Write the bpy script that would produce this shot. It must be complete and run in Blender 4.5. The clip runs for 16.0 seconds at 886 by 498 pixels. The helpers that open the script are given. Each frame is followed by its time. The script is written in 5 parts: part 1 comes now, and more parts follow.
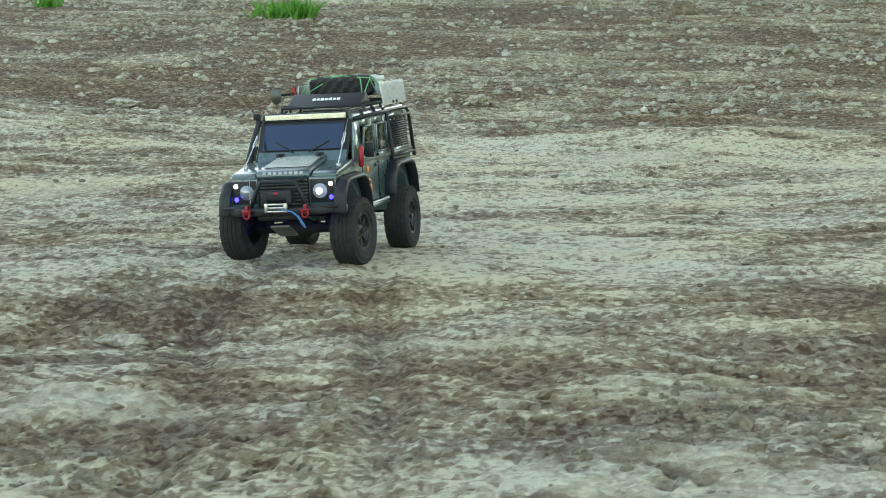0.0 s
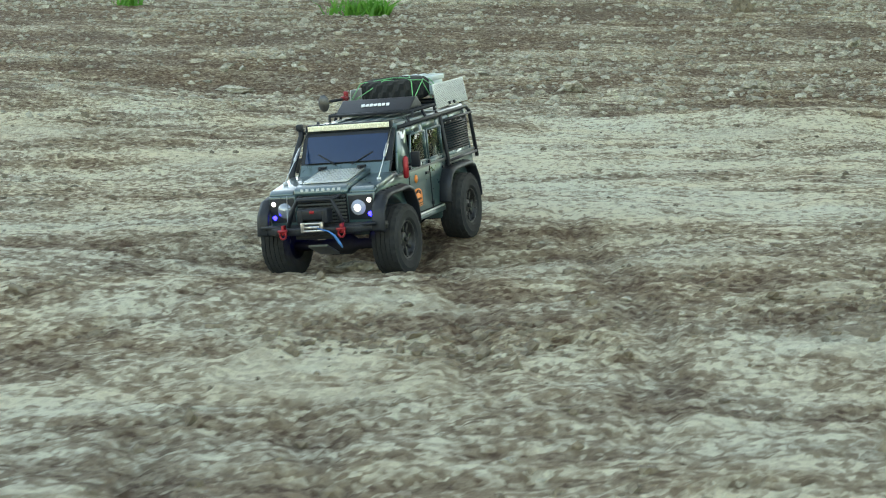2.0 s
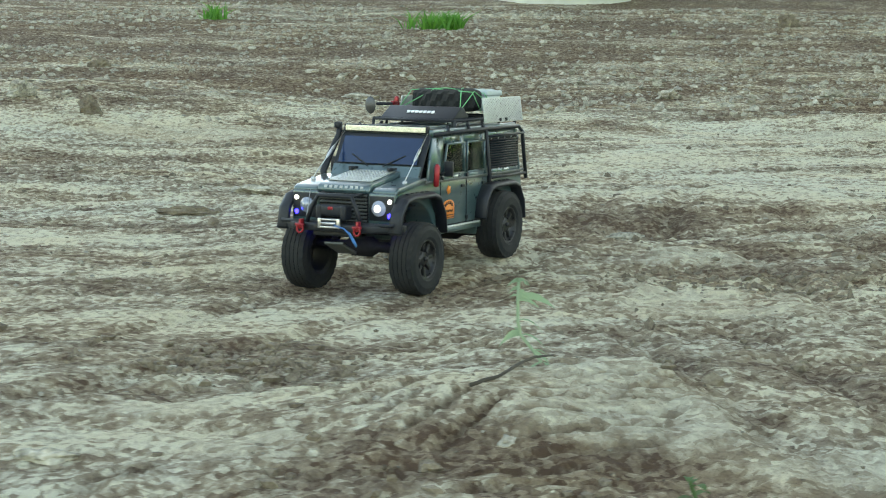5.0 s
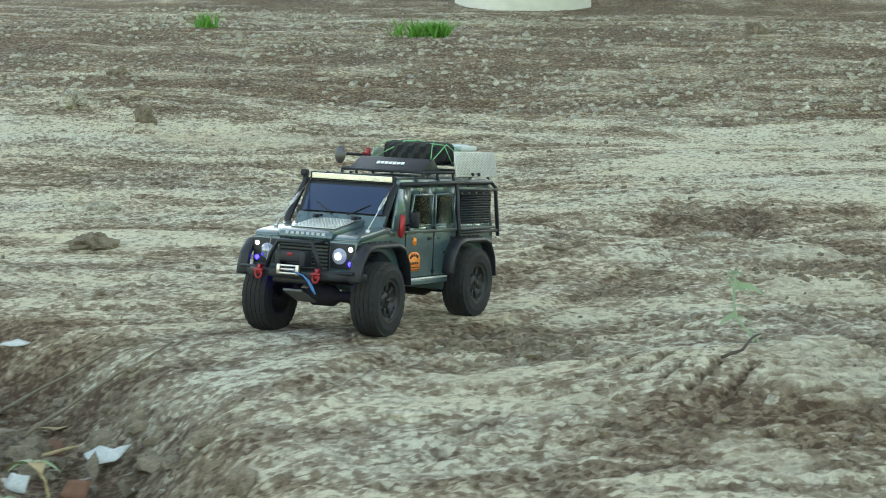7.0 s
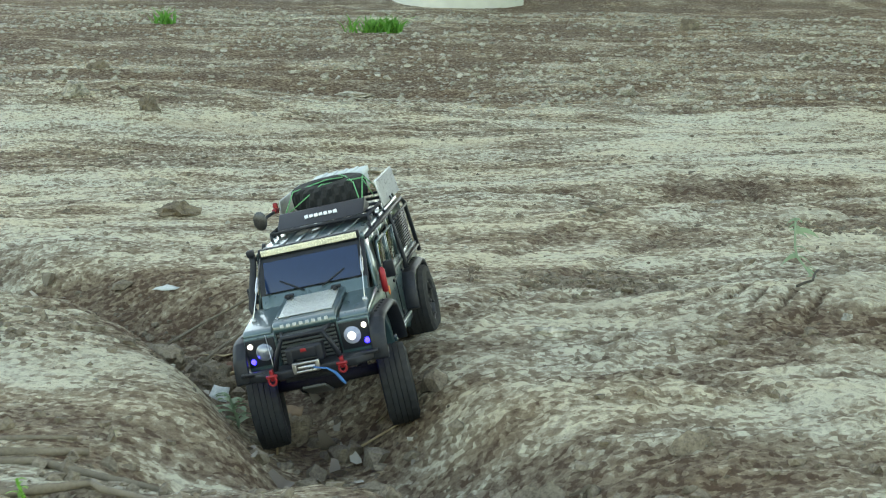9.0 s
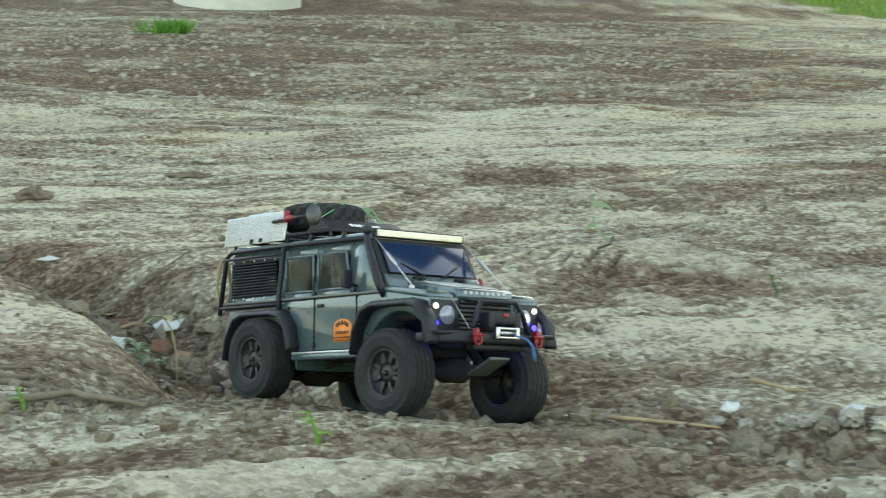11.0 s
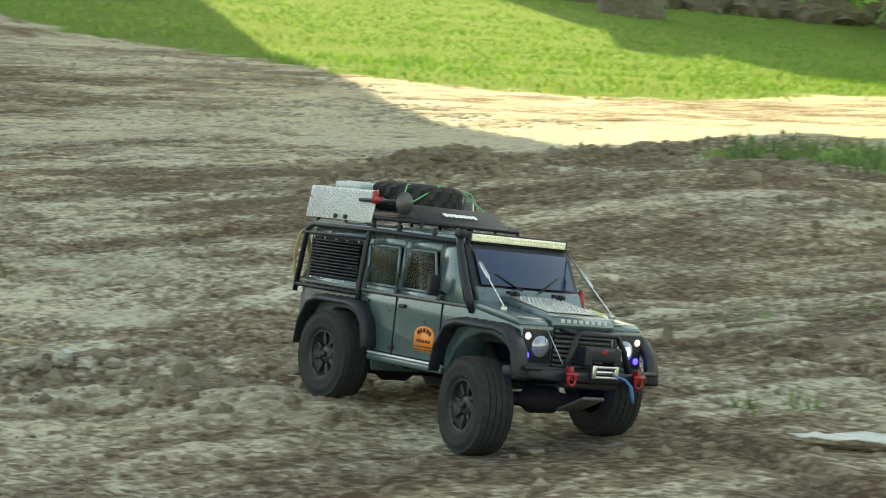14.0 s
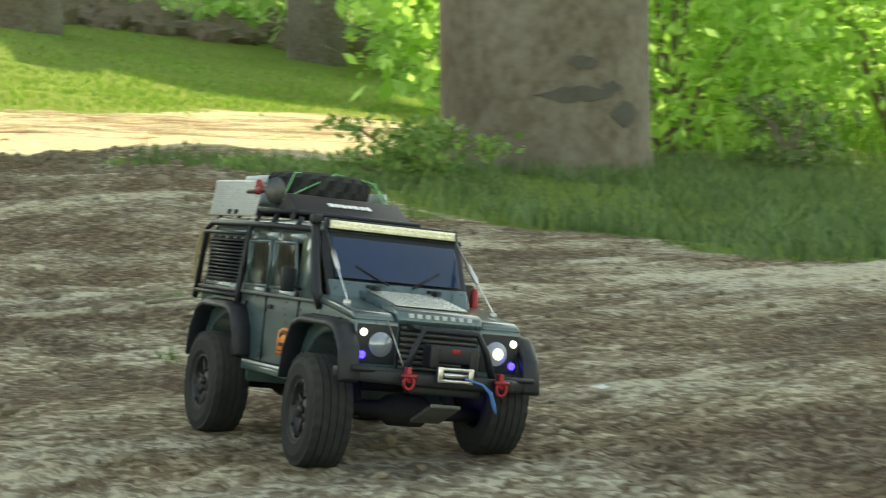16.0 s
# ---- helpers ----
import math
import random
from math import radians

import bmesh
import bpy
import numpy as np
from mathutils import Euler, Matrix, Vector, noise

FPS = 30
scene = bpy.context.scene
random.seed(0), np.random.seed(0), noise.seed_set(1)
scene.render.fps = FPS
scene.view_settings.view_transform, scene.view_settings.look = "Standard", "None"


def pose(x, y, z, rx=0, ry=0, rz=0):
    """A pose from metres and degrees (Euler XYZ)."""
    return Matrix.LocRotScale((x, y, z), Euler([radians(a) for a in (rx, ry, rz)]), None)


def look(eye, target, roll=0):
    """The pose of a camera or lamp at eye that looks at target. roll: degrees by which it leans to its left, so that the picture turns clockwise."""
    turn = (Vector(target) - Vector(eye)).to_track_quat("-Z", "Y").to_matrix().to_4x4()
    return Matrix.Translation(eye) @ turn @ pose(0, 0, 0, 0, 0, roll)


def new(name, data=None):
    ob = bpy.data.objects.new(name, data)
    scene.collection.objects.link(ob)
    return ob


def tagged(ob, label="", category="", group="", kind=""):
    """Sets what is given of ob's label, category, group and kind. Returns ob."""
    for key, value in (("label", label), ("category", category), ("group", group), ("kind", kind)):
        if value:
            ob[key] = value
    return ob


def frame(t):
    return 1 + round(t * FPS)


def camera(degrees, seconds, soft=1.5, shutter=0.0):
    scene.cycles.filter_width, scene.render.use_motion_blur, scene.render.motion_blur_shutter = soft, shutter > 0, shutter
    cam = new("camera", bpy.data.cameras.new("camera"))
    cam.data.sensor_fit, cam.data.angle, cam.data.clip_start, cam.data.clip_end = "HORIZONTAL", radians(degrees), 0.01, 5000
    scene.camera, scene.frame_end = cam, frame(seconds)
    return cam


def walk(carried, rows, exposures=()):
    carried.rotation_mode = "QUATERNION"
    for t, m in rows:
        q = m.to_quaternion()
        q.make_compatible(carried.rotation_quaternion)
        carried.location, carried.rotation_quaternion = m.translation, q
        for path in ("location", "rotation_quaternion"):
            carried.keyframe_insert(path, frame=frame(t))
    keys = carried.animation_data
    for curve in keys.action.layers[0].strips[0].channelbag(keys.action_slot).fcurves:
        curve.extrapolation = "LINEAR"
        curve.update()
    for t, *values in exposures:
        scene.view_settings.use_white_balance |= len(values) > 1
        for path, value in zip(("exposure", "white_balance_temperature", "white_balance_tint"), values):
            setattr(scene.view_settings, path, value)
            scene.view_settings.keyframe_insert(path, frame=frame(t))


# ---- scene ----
cam = camera(25.25, 16.0, soft=1.0, shutter=0.5)
CAM_ROWS = [
    (0.0, pose(1.335, 1.801, 0.657, 87.57, -0.46, 3.64)),
    (0.5, pose(1.274, 1.715, 0.636, 87.64, -0.46, 3.73)),
    (1.0, pose(1.197, 1.616, 0.612, 87.75, -0.50, 3.78)),
    (1.5, pose(1.115, 1.492, 0.580, 87.84, -0.46, 3.83)),
    (2.0, pose(1.028, 1.367, 0.542, 87.93, -0.44, 3.84)),
    (2.5, pose(0.939, 1.224, 0.501, 88.02, -0.40, 3.81)),
    (3.0, pose(0.841, 1.073, 0.455, 88.11, -0.37, 3.82)),
    (3.5, pose(0.743, 0.931, 0.432, 88.18, -0.30, 3.84)),
    (4.0, pose(0.650, 0.802, 0.445, 88.26, -0.32, 3.78)),
    (4.5, pose(0.561, 0.673, 0.459, 88.30, -0.34, 3.46)),
    (4.7, pose(0.526, 0.618, 0.473, 88.29, -0.43, 3.19)),
    (6.8, pose(0.050, 0.067, 0.504, 88.23, -0.11, 0.29)),
    (7.0, pose(0.000, 0.000, 0.500, 88.22, -0.19, 0.01)),
    (7.5, pose(-0.115, -0.154, 0.486, 88.22, -0.11, -0.68)),
    (8.0, pose(-0.223, -0.302, 0.465, 88.25, -0.08, -1.44)),
    (8.2, pose(-0.259, -0.345, 0.454, 88.24, -0.06, -1.73)),
    (10.3, pose(-0.580, -0.942, 0.405, 88.23, 0.20, -7.08)),
    (10.5, pose(-0.602, -1.006, 0.397, 88.22, 0.20, -7.91)),
    (11.0, pose(-0.632, -1.140, 0.388, 88.23, 0.27, -10.17)),
    (11.5, pose(-0.652, -1.268, 0.388, 88.26, 0.35, -12.92)),
    (12.0, pose(-0.686, -1.439, 0.386, 88.29, 0.48, -16.14)),
    (12.5, pose(-0.730, -1.583, 0.372, 88.35, 0.61, -19.91)),
    (13.0, pose(-0.770, -1.683, 0.358, 88.39, 0.52, -23.69)),
    (13.5, pose(-0.823, -1.792, 0.352, 88.43, 0.64, -27.90)),
    (14.0, pose(-0.869, -1.859, 0.350, 88.49, 0.67, -32.02)),
    (14.5, pose(-0.959, -1.967, 0.343, 88.56, 0.63, -36.12)),
    (15.0, pose(-1.044, -2.061, 0.328, 88.60, 0.52, -40.32)),
    (15.5, pose(-1.143, -2.153, 0.321, 88.69, 0.51, -44.72)),
    (16.0, pose(-1.245, -2.237, 0.301, 88.74, 0.90, -49.34)),
]
walk(cam, CAM_ROWS, [(0, 2.43, 9700, -1), (8, 2.42, 9800, -1), (11, 2.4, 10200, 0), (13, 2.28, 10900, 0), (14.5, 2.02, 11900, 0), (16, 1.99, 12700, 0)])

# ---- world and sun ----
SUN_EL, SUN_AZ = radians(56), radians(35)      # height, and turn from +y towards +x
world = bpy.data.worlds.new("sky")
scene.world = world
world.use_nodes = True
wn = world.node_tree
sky = wn.nodes.new("ShaderNodeTexSky")
sky.sky_type = 'NISHITA'
sky.sun_disc = False
sky.sun_elevation = SUN_EL
sky.sun_rotation = SUN_AZ
wn.links.new(sky.outputs[0], wn.nodes["Background"].inputs[0])
wn.nodes["Background"].inputs[1].default_value = 0.15
sun_way = Vector((math.cos(SUN_EL) * math.sin(SUN_AZ), math.cos(SUN_EL) * math.cos(SUN_AZ), math.sin(SUN_EL)))
sun = new("sun", bpy.data.lights.new("sun", 'SUN'))
sun.data.energy, sun.data.angle, sun.data.color = 2.0, radians(0.5), (1.0, 0.97, 0.92)
sun.matrix_world = look(sun_way * 60, (0, 0, 0))


# ---- materials ----
def material(name, color, rough=0.6, metal=0.0, vary=0.25, scale=8.0, bump=0.0, bump_scale=60.0, emit=0.0, coat=0.0,
             color2=None, dust=0.0):
    """A surface with mottling at two scales, fine relief and a film of dust."""
    m = bpy.data.materials.new(name)
    m.use_nodes = True
    nt = m.node_tree
    b = nt.nodes["Principled BSDF"]
    tc = nt.nodes.new("ShaderNodeTexCoord")
    big = nt.nodes.new("ShaderNodeTexNoise")
    big.inputs["Scale"].default_value, big.inputs["Detail"].default_value = scale, 6
    small = nt.nodes.new("ShaderNodeTexNoise")
    small.inputs["Scale"].default_value, small.inputs["Detail"].default_value = scale * 9, 4
    for n in (big, small):
        nt.links.new(tc.outputs["Object"], n.inputs["Vector"])
    add = nt.nodes.new("ShaderNodeMath")
    add.operation = 'ADD'
    nt.links.new(big.outputs["Fac"], add.inputs[0])
    nt.links.new(small.outputs["Fac"], add.inputs[1])
    ramp = nt.nodes.new("ShaderNodeValToRGB")
    ramp.color_ramp.elements[0].position, ramp.color_ramp.elements[1].position = 0.35, 0.7
    half = nt.nodes.new("ShaderNodeMath")
    half.operation = 'MULTIPLY'
    half.inputs[1].default_value = 0.5
    nt.links.new(add.outputs[0], half.inputs[0])
    nt.links.new(half.outputs[0], ramp.inputs[0])
    c2 = color2 or [min(1, c * (1 + vary)) for c in color]
    ramp.color_ramp.elements[0].color = (*[c * (1 - vary) for c in color], 1)
    ramp.color_ramp.elements[1].color = (*c2, 1)
    out = ramp.outputs[0]
    if dust:
        mix = nt.nodes.new("ShaderNodeMix")
        mix.data_type = 'RGBA'
        geo = nt.nodes.new("ShaderNodeNewGeometry")
        sep = nt.nodes.new("ShaderNodeSeparateXYZ")
        nt.links.new(geo.outputs["Normal"], sep.inputs[0])
        mr = nt.nodes.new("ShaderNodeMapRange")
        mr.inputs[1].default_value, mr.inputs[2].default_value, mr.inputs[4].default_value = -0.2, 1.6, dust
        nt.links.new(sep.outputs[2], mr.inputs[0])
        mul = nt.nodes.new("ShaderNodeMath")
        mul.operation = 'MULTIPLY'
        nt.links.new(mr.outputs[0], mul.inputs[0])
        nt.links.new(add.outputs[0], mul.inputs[1])
        nt.links.new(mul.outputs[0], mix.inputs[0])
        nt.links.new(out, mix.inputs[6])
        mix.inputs[7].default_value = (0.34, 0.31, 0.25, 1)
        out = mix.outputs[2]
    nt.links.new(out, b.inputs["Base Color"])
    b.inputs["Metallic"].default_value = metal
    rr = nt.nodes.new("ShaderNodeMapRange")
    rr.inputs[3].default_value, rr.inputs[4].default_value = max(0.03, rough - 0.1), min(1, rough + 0.12)
    nt.links.new(small.outputs["Fac"], rr.inputs[0])
    nt.links.new(rr.outputs[0], b.inputs["Roughness"])
    b.inputs["Coat Weight"].default_value = coat
    if emit:
        b.inputs["Emission Color"].default_value = (*color, 1)
        b.inputs["Emission Strength"].default_value = emit
    if bump:
        bn = nt.nodes.new("ShaderNodeTexNoise")
        bn.inputs["Scale"].default_value, bn.inputs["Detail"].default_value = bump_scale, 6
        nt.links.new(tc.outputs["Object"], bn.inputs["Vector"])
        bu = nt.nodes.new("ShaderNodeBump")
        bu.inputs["Strength"].default_value, bu.inputs["Distance"].default_value = bump, 0.3 / bump_scale
        nt.links.new(bn.outputs["Fac"], bu.inputs["Height"])
        nt.links.new(bu.outputs[0], b.inputs["Normal"])
    return m


PAINT = material("green grey paint", (0.042, 0.086, 0.098), 0.3, 0.25, 0.12, 10, coat=0.7, dust=0.12)
BLACK = material("black plastic", (0.011, 0.014, 0.02), 0.45, 0, 0.3, 20, 0.2, 400, dust=0.04)
DARK = material("under body shadow grey", (0.02, 0.02, 0.022), 0.7, 0, 0.3, 20)
RUBBER = material("dusty black rubber", (0.022, 0.024, 0.026), 0.85, 0, 0.35, 25, 0.3, 500, dust=0.1)
RIM = material("satin black metal", (0.02, 0.021, 0.023), 0.45, 0.2, 0.3, 20)
SIDE_GLASS = material("thin clear window", (0.62, 0.70, 0.64), 0.05, 0, 0.04, 10)
SIDE_GLASS.node_tree.nodes["Principled BSDF"].inputs["Transmission Weight"].default_value = 1.0
SIDE_GLASS.node_tree.nodes["Principled BSDF"].inputs["IOR"].default_value = 1.2
# The blue is a reflection, put into the glass's base colour.
GLASS = material("dark window with reflected blue", (0.004, 0.02, 0.062), 0.06, 0, 0.1, 10)
BLADE = material("worn steel blade", (0.09, 0.092, 0.095), 0.4, 0.9, 0.35, 60)
STEEL = material("bright steel", (0.5, 0.51, 0.52), 0.3, 1.0, 0.1, 30)
ALLOY = material("brushed aluminium", (0.52, 0.54, 0.53), 0.5, 0.7, 0.2, 20, 0.1, 300)
GRILLE = material("dark grey grille", (0.09, 0.1, 0.1), 0.4, 0.3, 0.2, 30)
BADGE = material("grey badge", (0.4, 0.42, 0.42), 0.5, 0, 0.1, 40)
RED = material("red anodised metal", (0.28, 0.012, 0.02), 0.35, 0.3, 0.2, 30)
BLUE = material("blue strap", (0.03, 0.16, 0.42), 0.7, 0, 0.2, 60)
GREEN = material("green elastic cord", (0.13, 0.45, 0.2), 0.6, 0, 0.2, 60)
CORD = material("tan rope", (0.35, 0.27, 0.15), 0.85, 0, 0.2, 80)
PALE = material("pale blue plastic", (0.42, 0.48, 0.48), 0.45, 0, 0.1, 20)
ORANGE = material("orange sticker", (0.78, 0.22, 0.03), 0.5, 0, 0.1, 40)
INK = material("brown sticker ink", (0.09, 0.03, 0.01), 0.6, 0, 0.1, 40)
WHITE = material("white sticker", (0.75, 0.76, 0.76), 0.5, 0, 0.08, 40)
LAMP = material("white lamp glow", (0.9, 0.93, 1.0), 0.2, emit=0.7)
LENS = material("headlamp glow", (0.2, 0.24, 0.34), 0.15, emit=0.08)
BULB = material("headlamp bulb glow", (0.8, 0.86, 1.0), 0.15, emit=0.5)
LENS_OFF = material("headlamp glass", (0.25, 0.28, 0.33), 0.1, 0.3, coat=1)
BLUE_LED = material("blue lamp glow", (0.0, 0.004, 1.0), 0.2, emit=4.5)
BLUE_WELL = material("blue wheel well glow", (0.0, 0.006, 1.0), 0.2, emit=7)
RED_LED = material("red lamp glow", (1.0, 0.01, 0.02), 0.2, emit=1.2)
LED_BAR = material("light bar lens", (0.66, 0.68, 0.55), 0.25, 0.2, 0.2, 60, emit=0.04)
BLUE_LENS = material("violet marker glow", (0.5, 0.0, 0.35), 0.3, emit=0.06)
CONCRETE = material("stained concrete", (0.14, 0.105, 0.068), 0.85, 0, 0.4, 1.6, 0.4, 12, color2=(0.21, 0.19, 0.155))
CONCRETE_PALE = material("pale painted concrete", (0.55, 0.55, 0.5), 0.85, 0, 0.15, 1.2, 0.3, 14)
GRAFFITI = material("faded grey spray paint", (0.075, 0.07, 0.06), 0.8, 0, 0.3, 5)
ROCK = material("limestone rubble", (0.24, 0.215, 0.165), 0.95, 0, 0.5, 16, 0.5, 50, color2=(0.62, 0.58, 0.47))
CLOD = material("dry earth clods", (0.135, 0.1, 0.068), 0.95, 0, 0.4, 30, 1.0, 160, color2=(0.28, 0.235, 0.168))
LITTER = material("white plastic litter", (0.5, 0.53, 0.5), 0.55, 0, 0.3, 40)
TWIG = material("grey twig bark", (0.17, 0.14, 0.1), 0.9, 0, 0.3, 30)


for soft_shine, level in ((GLASS, 0.6), (RUBBER, 0.15), (BLACK, 0.3), (DARK, 0.1)):
    soft_shine.node_tree.nodes["Principled BSDF"].inputs["Specular IOR Level"].default_value = level


def leaf_material(name, a, b, trans=0.35):
    """Thin leaves: colour differs from leaf to leaf, and light comes through them."""
    m = bpy.data.materials.new(name)
    m.use_nodes = True
    nt = m.node_tree
    p = nt.nodes["Principled BSDF"]
    geo = nt.nodes.new("ShaderNodeNewGeometry")
    ramp = nt.nodes.new("ShaderNodeValToRGB")
    ramp.color_ramp.elements[0].color, ramp.color_ramp.elements[1].color = (*a, 1), (*b, 1)
    nt.links.new(geo.outputs["Random Per Island"], ramp.inputs[0])
    nt.links.new(ramp.outputs[0], p.inputs["Base Color"])
    p.inputs["Roughness"].default_value = 0.55
    tr = nt.nodes.new("ShaderNodeBsdfTranslucent")
    nt.links.new(ramp.outputs[0], tr.inputs[0])
    mix = nt.nodes.new("ShaderNodeMixShader")
    mix.inputs[0].default_value = trans
    nt.links.new(p.outputs[0], mix.inputs[1])
    nt.links.new(tr.outputs[0], mix.inputs[2])
    nt.links.new(mix.outputs[0], nt.nodes["Material Output"].inputs[0])
    return m


GRASS = leaf_material("lawn grass", (0.09, 0.24, 0.03), (0.28, 0.46, 0.09))
TUFT = leaf_material("fresh weeds", (0.05, 0.2, 0.02), (0.12, 0.34, 0.05))
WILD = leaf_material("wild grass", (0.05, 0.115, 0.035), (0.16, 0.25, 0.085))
LEAF = leaf_material("bush leaves", (0.2, 0.44, 0.08), (0.54, 0.82, 0.30), 0.78)
# Leaf green made duller for the shade in which these weeds stand.
WEED = leaf_material("weeds dulled for shade", (0.08, 0.19, 0.04), (0.24, 0.38, 0.11))
SEEDLING = leaf_material("pale thistle leaves", (0.2, 0.32, 0.19), (0.42, 0.5, 0.33))

# ---- the ground's height ----
KY = [-300, -60, -6, -2, 0, 1.5, 3, 4.5, 6, 8, 10, 12, 15.3, 24.7, 60, 120, 400]
KZ = [-3, -1, -.06, -.007, .046, .069, .23, .384, .524, .74, 1.06, 1.42, 1.88, 3.95, 11.2, 17, 20]
_gy = np.linspace(-300, 400, 28001)
_gzv = np.convolve(np.pad(np.interp(_gy, KY, KZ), 20, mode="edge"), np.ones(41) / 41, mode="valid")
# rises and hollows: x, y, height, radius along x and y, turn
BUMPS = [(0.85, 5.3, .02, .5, .25, 0), (0.66, 4.72, -.042, .4, .16, .2), (0.42, 4.2, .03, .35, .16, .2), (-.2, 3.2, .02, .3, .16, 0),
         (-.17, 2.86, .03, .13, .22, 0), (2.9, 2.7, .13, 1.0, 1.1, 0), (1.25, 1.75, .09, .45, .35, .3), (2.7, 3.9, .1, .5, .25, .1),
         (1.5, 7.5, -.03, .9, .5, 0), (1.7, 7.9, .05, .5, .2, 0), (.46, 2.86, .05, .3, .3, 0), (-.3, 9.0, -.06, .7, .5, 0), (-.54, 1.96, -.08, .12, .2, 0), (-1.5, 8.2, .1, 1.2, .8, 0), (5.4, 5.2, .1, 1.2, .35, .1), (3.9, 3.2, .1, .8, .6, 0),
         (.6, .5, .02, .3, .2, 0), (.45, .15, -.015, .25, .15, 0), (-1.1, 2.75, .05, .35, .3, .3), (2.2, .9, .05, .7, .3, .2),
         (0.0, 6.4, -.05, .7, .4, .1), (3.6, 6.9, .07, .8, .35, .1), (2.62, 3.74, .025, .2, .12, .2), (2.35, 3.6, .02, .14, .1, 0), (4.3, 5.0, .02, .3, .12, .1)]
GULLY = [(-2.2, 4.6), (-1.0, 3.42), (-.7, 3.05), (-.52, 2.72), (-.43, 2.42), (-.36, 2.15), (-.2, 1.82), (.03, 1.46), (.28, 1.16), (.6, .98), (1.2, .8)]
GULLY_DEPTH = [.05, .09, .115, .12, .14, .15, .068, .012, .045, .03, .0]
RIDGE = [(-1.3, 1.85), (-.62, 1.58), (-.3, 1.36), (-.04, 1.12), (.2, .8), (.33, .55)]


def line_distance(px, py, pts, vals=None):
    best = np.full(np.shape(px), 1e9)
    val = np.zeros(np.shape(px))
    for i in range(len(pts) - 1):
        (ax, ay), (bx, by) = pts[i], pts[i + 1]
        l2 = (bx - ax) ** 2 + (by - ay) ** 2
        s = np.clip(((px - ax) * (bx - ax) + (py - ay) * (by - ay)) / l2, 0, 1)
        d = np.hypot(px - ax - s * (bx - ax), py - ay - s * (by - ay))
        near = d < best
        best = np.where(near, d, best)
        if vals is not None:
            val = np.where(near, vals[i] + s * (vals[i + 1] - vals[i]), val)
    return best, val


_rng = np.random.RandomState(7)
_perm = _rng.rand(512, 512)


def vnoise(px, py):
    ix, iy = np.floor(px).astype(int), np.floor(py).astype(int)
    fx, fy = px - ix, py - iy
    fx, fy = fx * fx * (3 - 2 * fx), fy * fy * (3 - 2 * fy)
    g = lambda a, b: _perm[a & 511, b & 511]
    top = g(ix, iy) * (1 - fx) + g(ix + 1, iy) * fx
    bot = g(ix, iy + 1) * (1 - fx) + g(ix + 1, iy + 1) * fx
    return top * (1 - fy) + bot * fy - 0.5


# the way that the model car takes
PATH = [(.9, 5.5), (.74, 4.98), (.57, 4.52), (.34, 4.16), (-.1, 3.4), (-.28, 2.9), (-.42, 2.0), (-.22, 1.64), (.08, 1.18), (.34, .77), (.52, .3), (.51, -.1), (.44, -.46), (.36, -.75)]


# places where the earth is churned into crumbs: x, y, radius
CHURNED = [(.83, 3.88, .17), (.1, 3.12, .12), (1.55, 4.1, .2), (2.67, 3.85, .3), (5.2, 5.6, .5), (1.05, 1.25, .18), (.75, 1.2, .12), (1.9, 3.3, .25), (2.4, 1.2, .25), (-.95, 2.6, .15)]


def crust(px, py):
    """Flat plates of dried crust with broken edges: 1 on a plate, 0 between."""
    v = vnoise(px * 6.5 + 31, py * 5 + 2) + .55 * vnoise(px * 17 + 8, py * 15) + .3 * vnoise(px * 41, py * 38 + 4)
    return 1 / (1 + np.exp(np.clip(-v * 26, -30, 30)))


def lumps(px, py):
    """Fist and thumb sized lumps with dark gaps, from 0 to about 1."""
    a = 1 - np.abs(vnoise(px * 21 + 3, py * 24 + 50)) * 4
    b = 1 - np.abs(vnoise(px * 44 + 7, py * 46 + 5)) * 4
    return np.clip(.6 * a + .5 * b * (.6 + vnoise(px * 5, py * 5 + 70)), -.3, 1.1)


# old wheel tracks in the earth
RUTS = [[(.74, 5.0), (.80, 4.6), (.88, 4.16), (.92, 3.6)], [(1.0, 5.2), (1.08, 4.5), (1.14, 3.9), (1.1, 3.3)], [(.9, 5.6), (.72, 4.7), (.4, 3.95), (.0, 3.1), (-.2, 2.7)],
        [(.72, 5.6), (.53, 4.75), (.2, 4.05), (-.2, 3.25)], [(.6, 3.3), (.72, 2.7), (.9, 2.1)], [(.75, 3.4), (.88, 2.8), (1.05, 2.2)],
        [(1.6, 2.6), (1.3, 1.6), (.9, .6), (.5, -.5)], [(1.85, 2.4), (1.6, 1.4), (1.3, .5), (1.1, -.4)], [(.1, 2.3), (.5, 1.6), (.9, 1.1), (1.6, .4)]]


# prints of heavy lugged tyres: start, end, half width
TREADS = [((1.24, 4.02), (1.64, 4.46), .07), ((.46, 2.36), (.60, 2.98), .06), ((.72, 2.05), (.86, 2.5), .06), ((.29, 3.14), (.36, 3.42), .05),
          ((.44, 2.62), (.20, 3.0), .05), ((1.5, 4.9), (1.75, 5.3), .07), ((.2, .42), (.42, .56), .06), ((1.9, .9), (1.3, .1), .06)]
_prints = np.random.RandomState(23)
PRINTS = [(cx + _prints.uniform(-rx, rx), cy + _prints.uniform(-ry, ry), _prints.uniform(.012, .024), _prints.uniform(.007, .014))
          for cx, cy, rx, ry, n in ((1.3, 3.86, .2, .08, 12), (1.02, 3.8, .06, .1, 5), (.72, 3.5, .12, .08, 5), (.2, 2.5, .2, .1, 6), (1.4, 2.9, .3, .2, 8), (.55, 1.9, .2, .15, 6))
          for _ in range(n)]


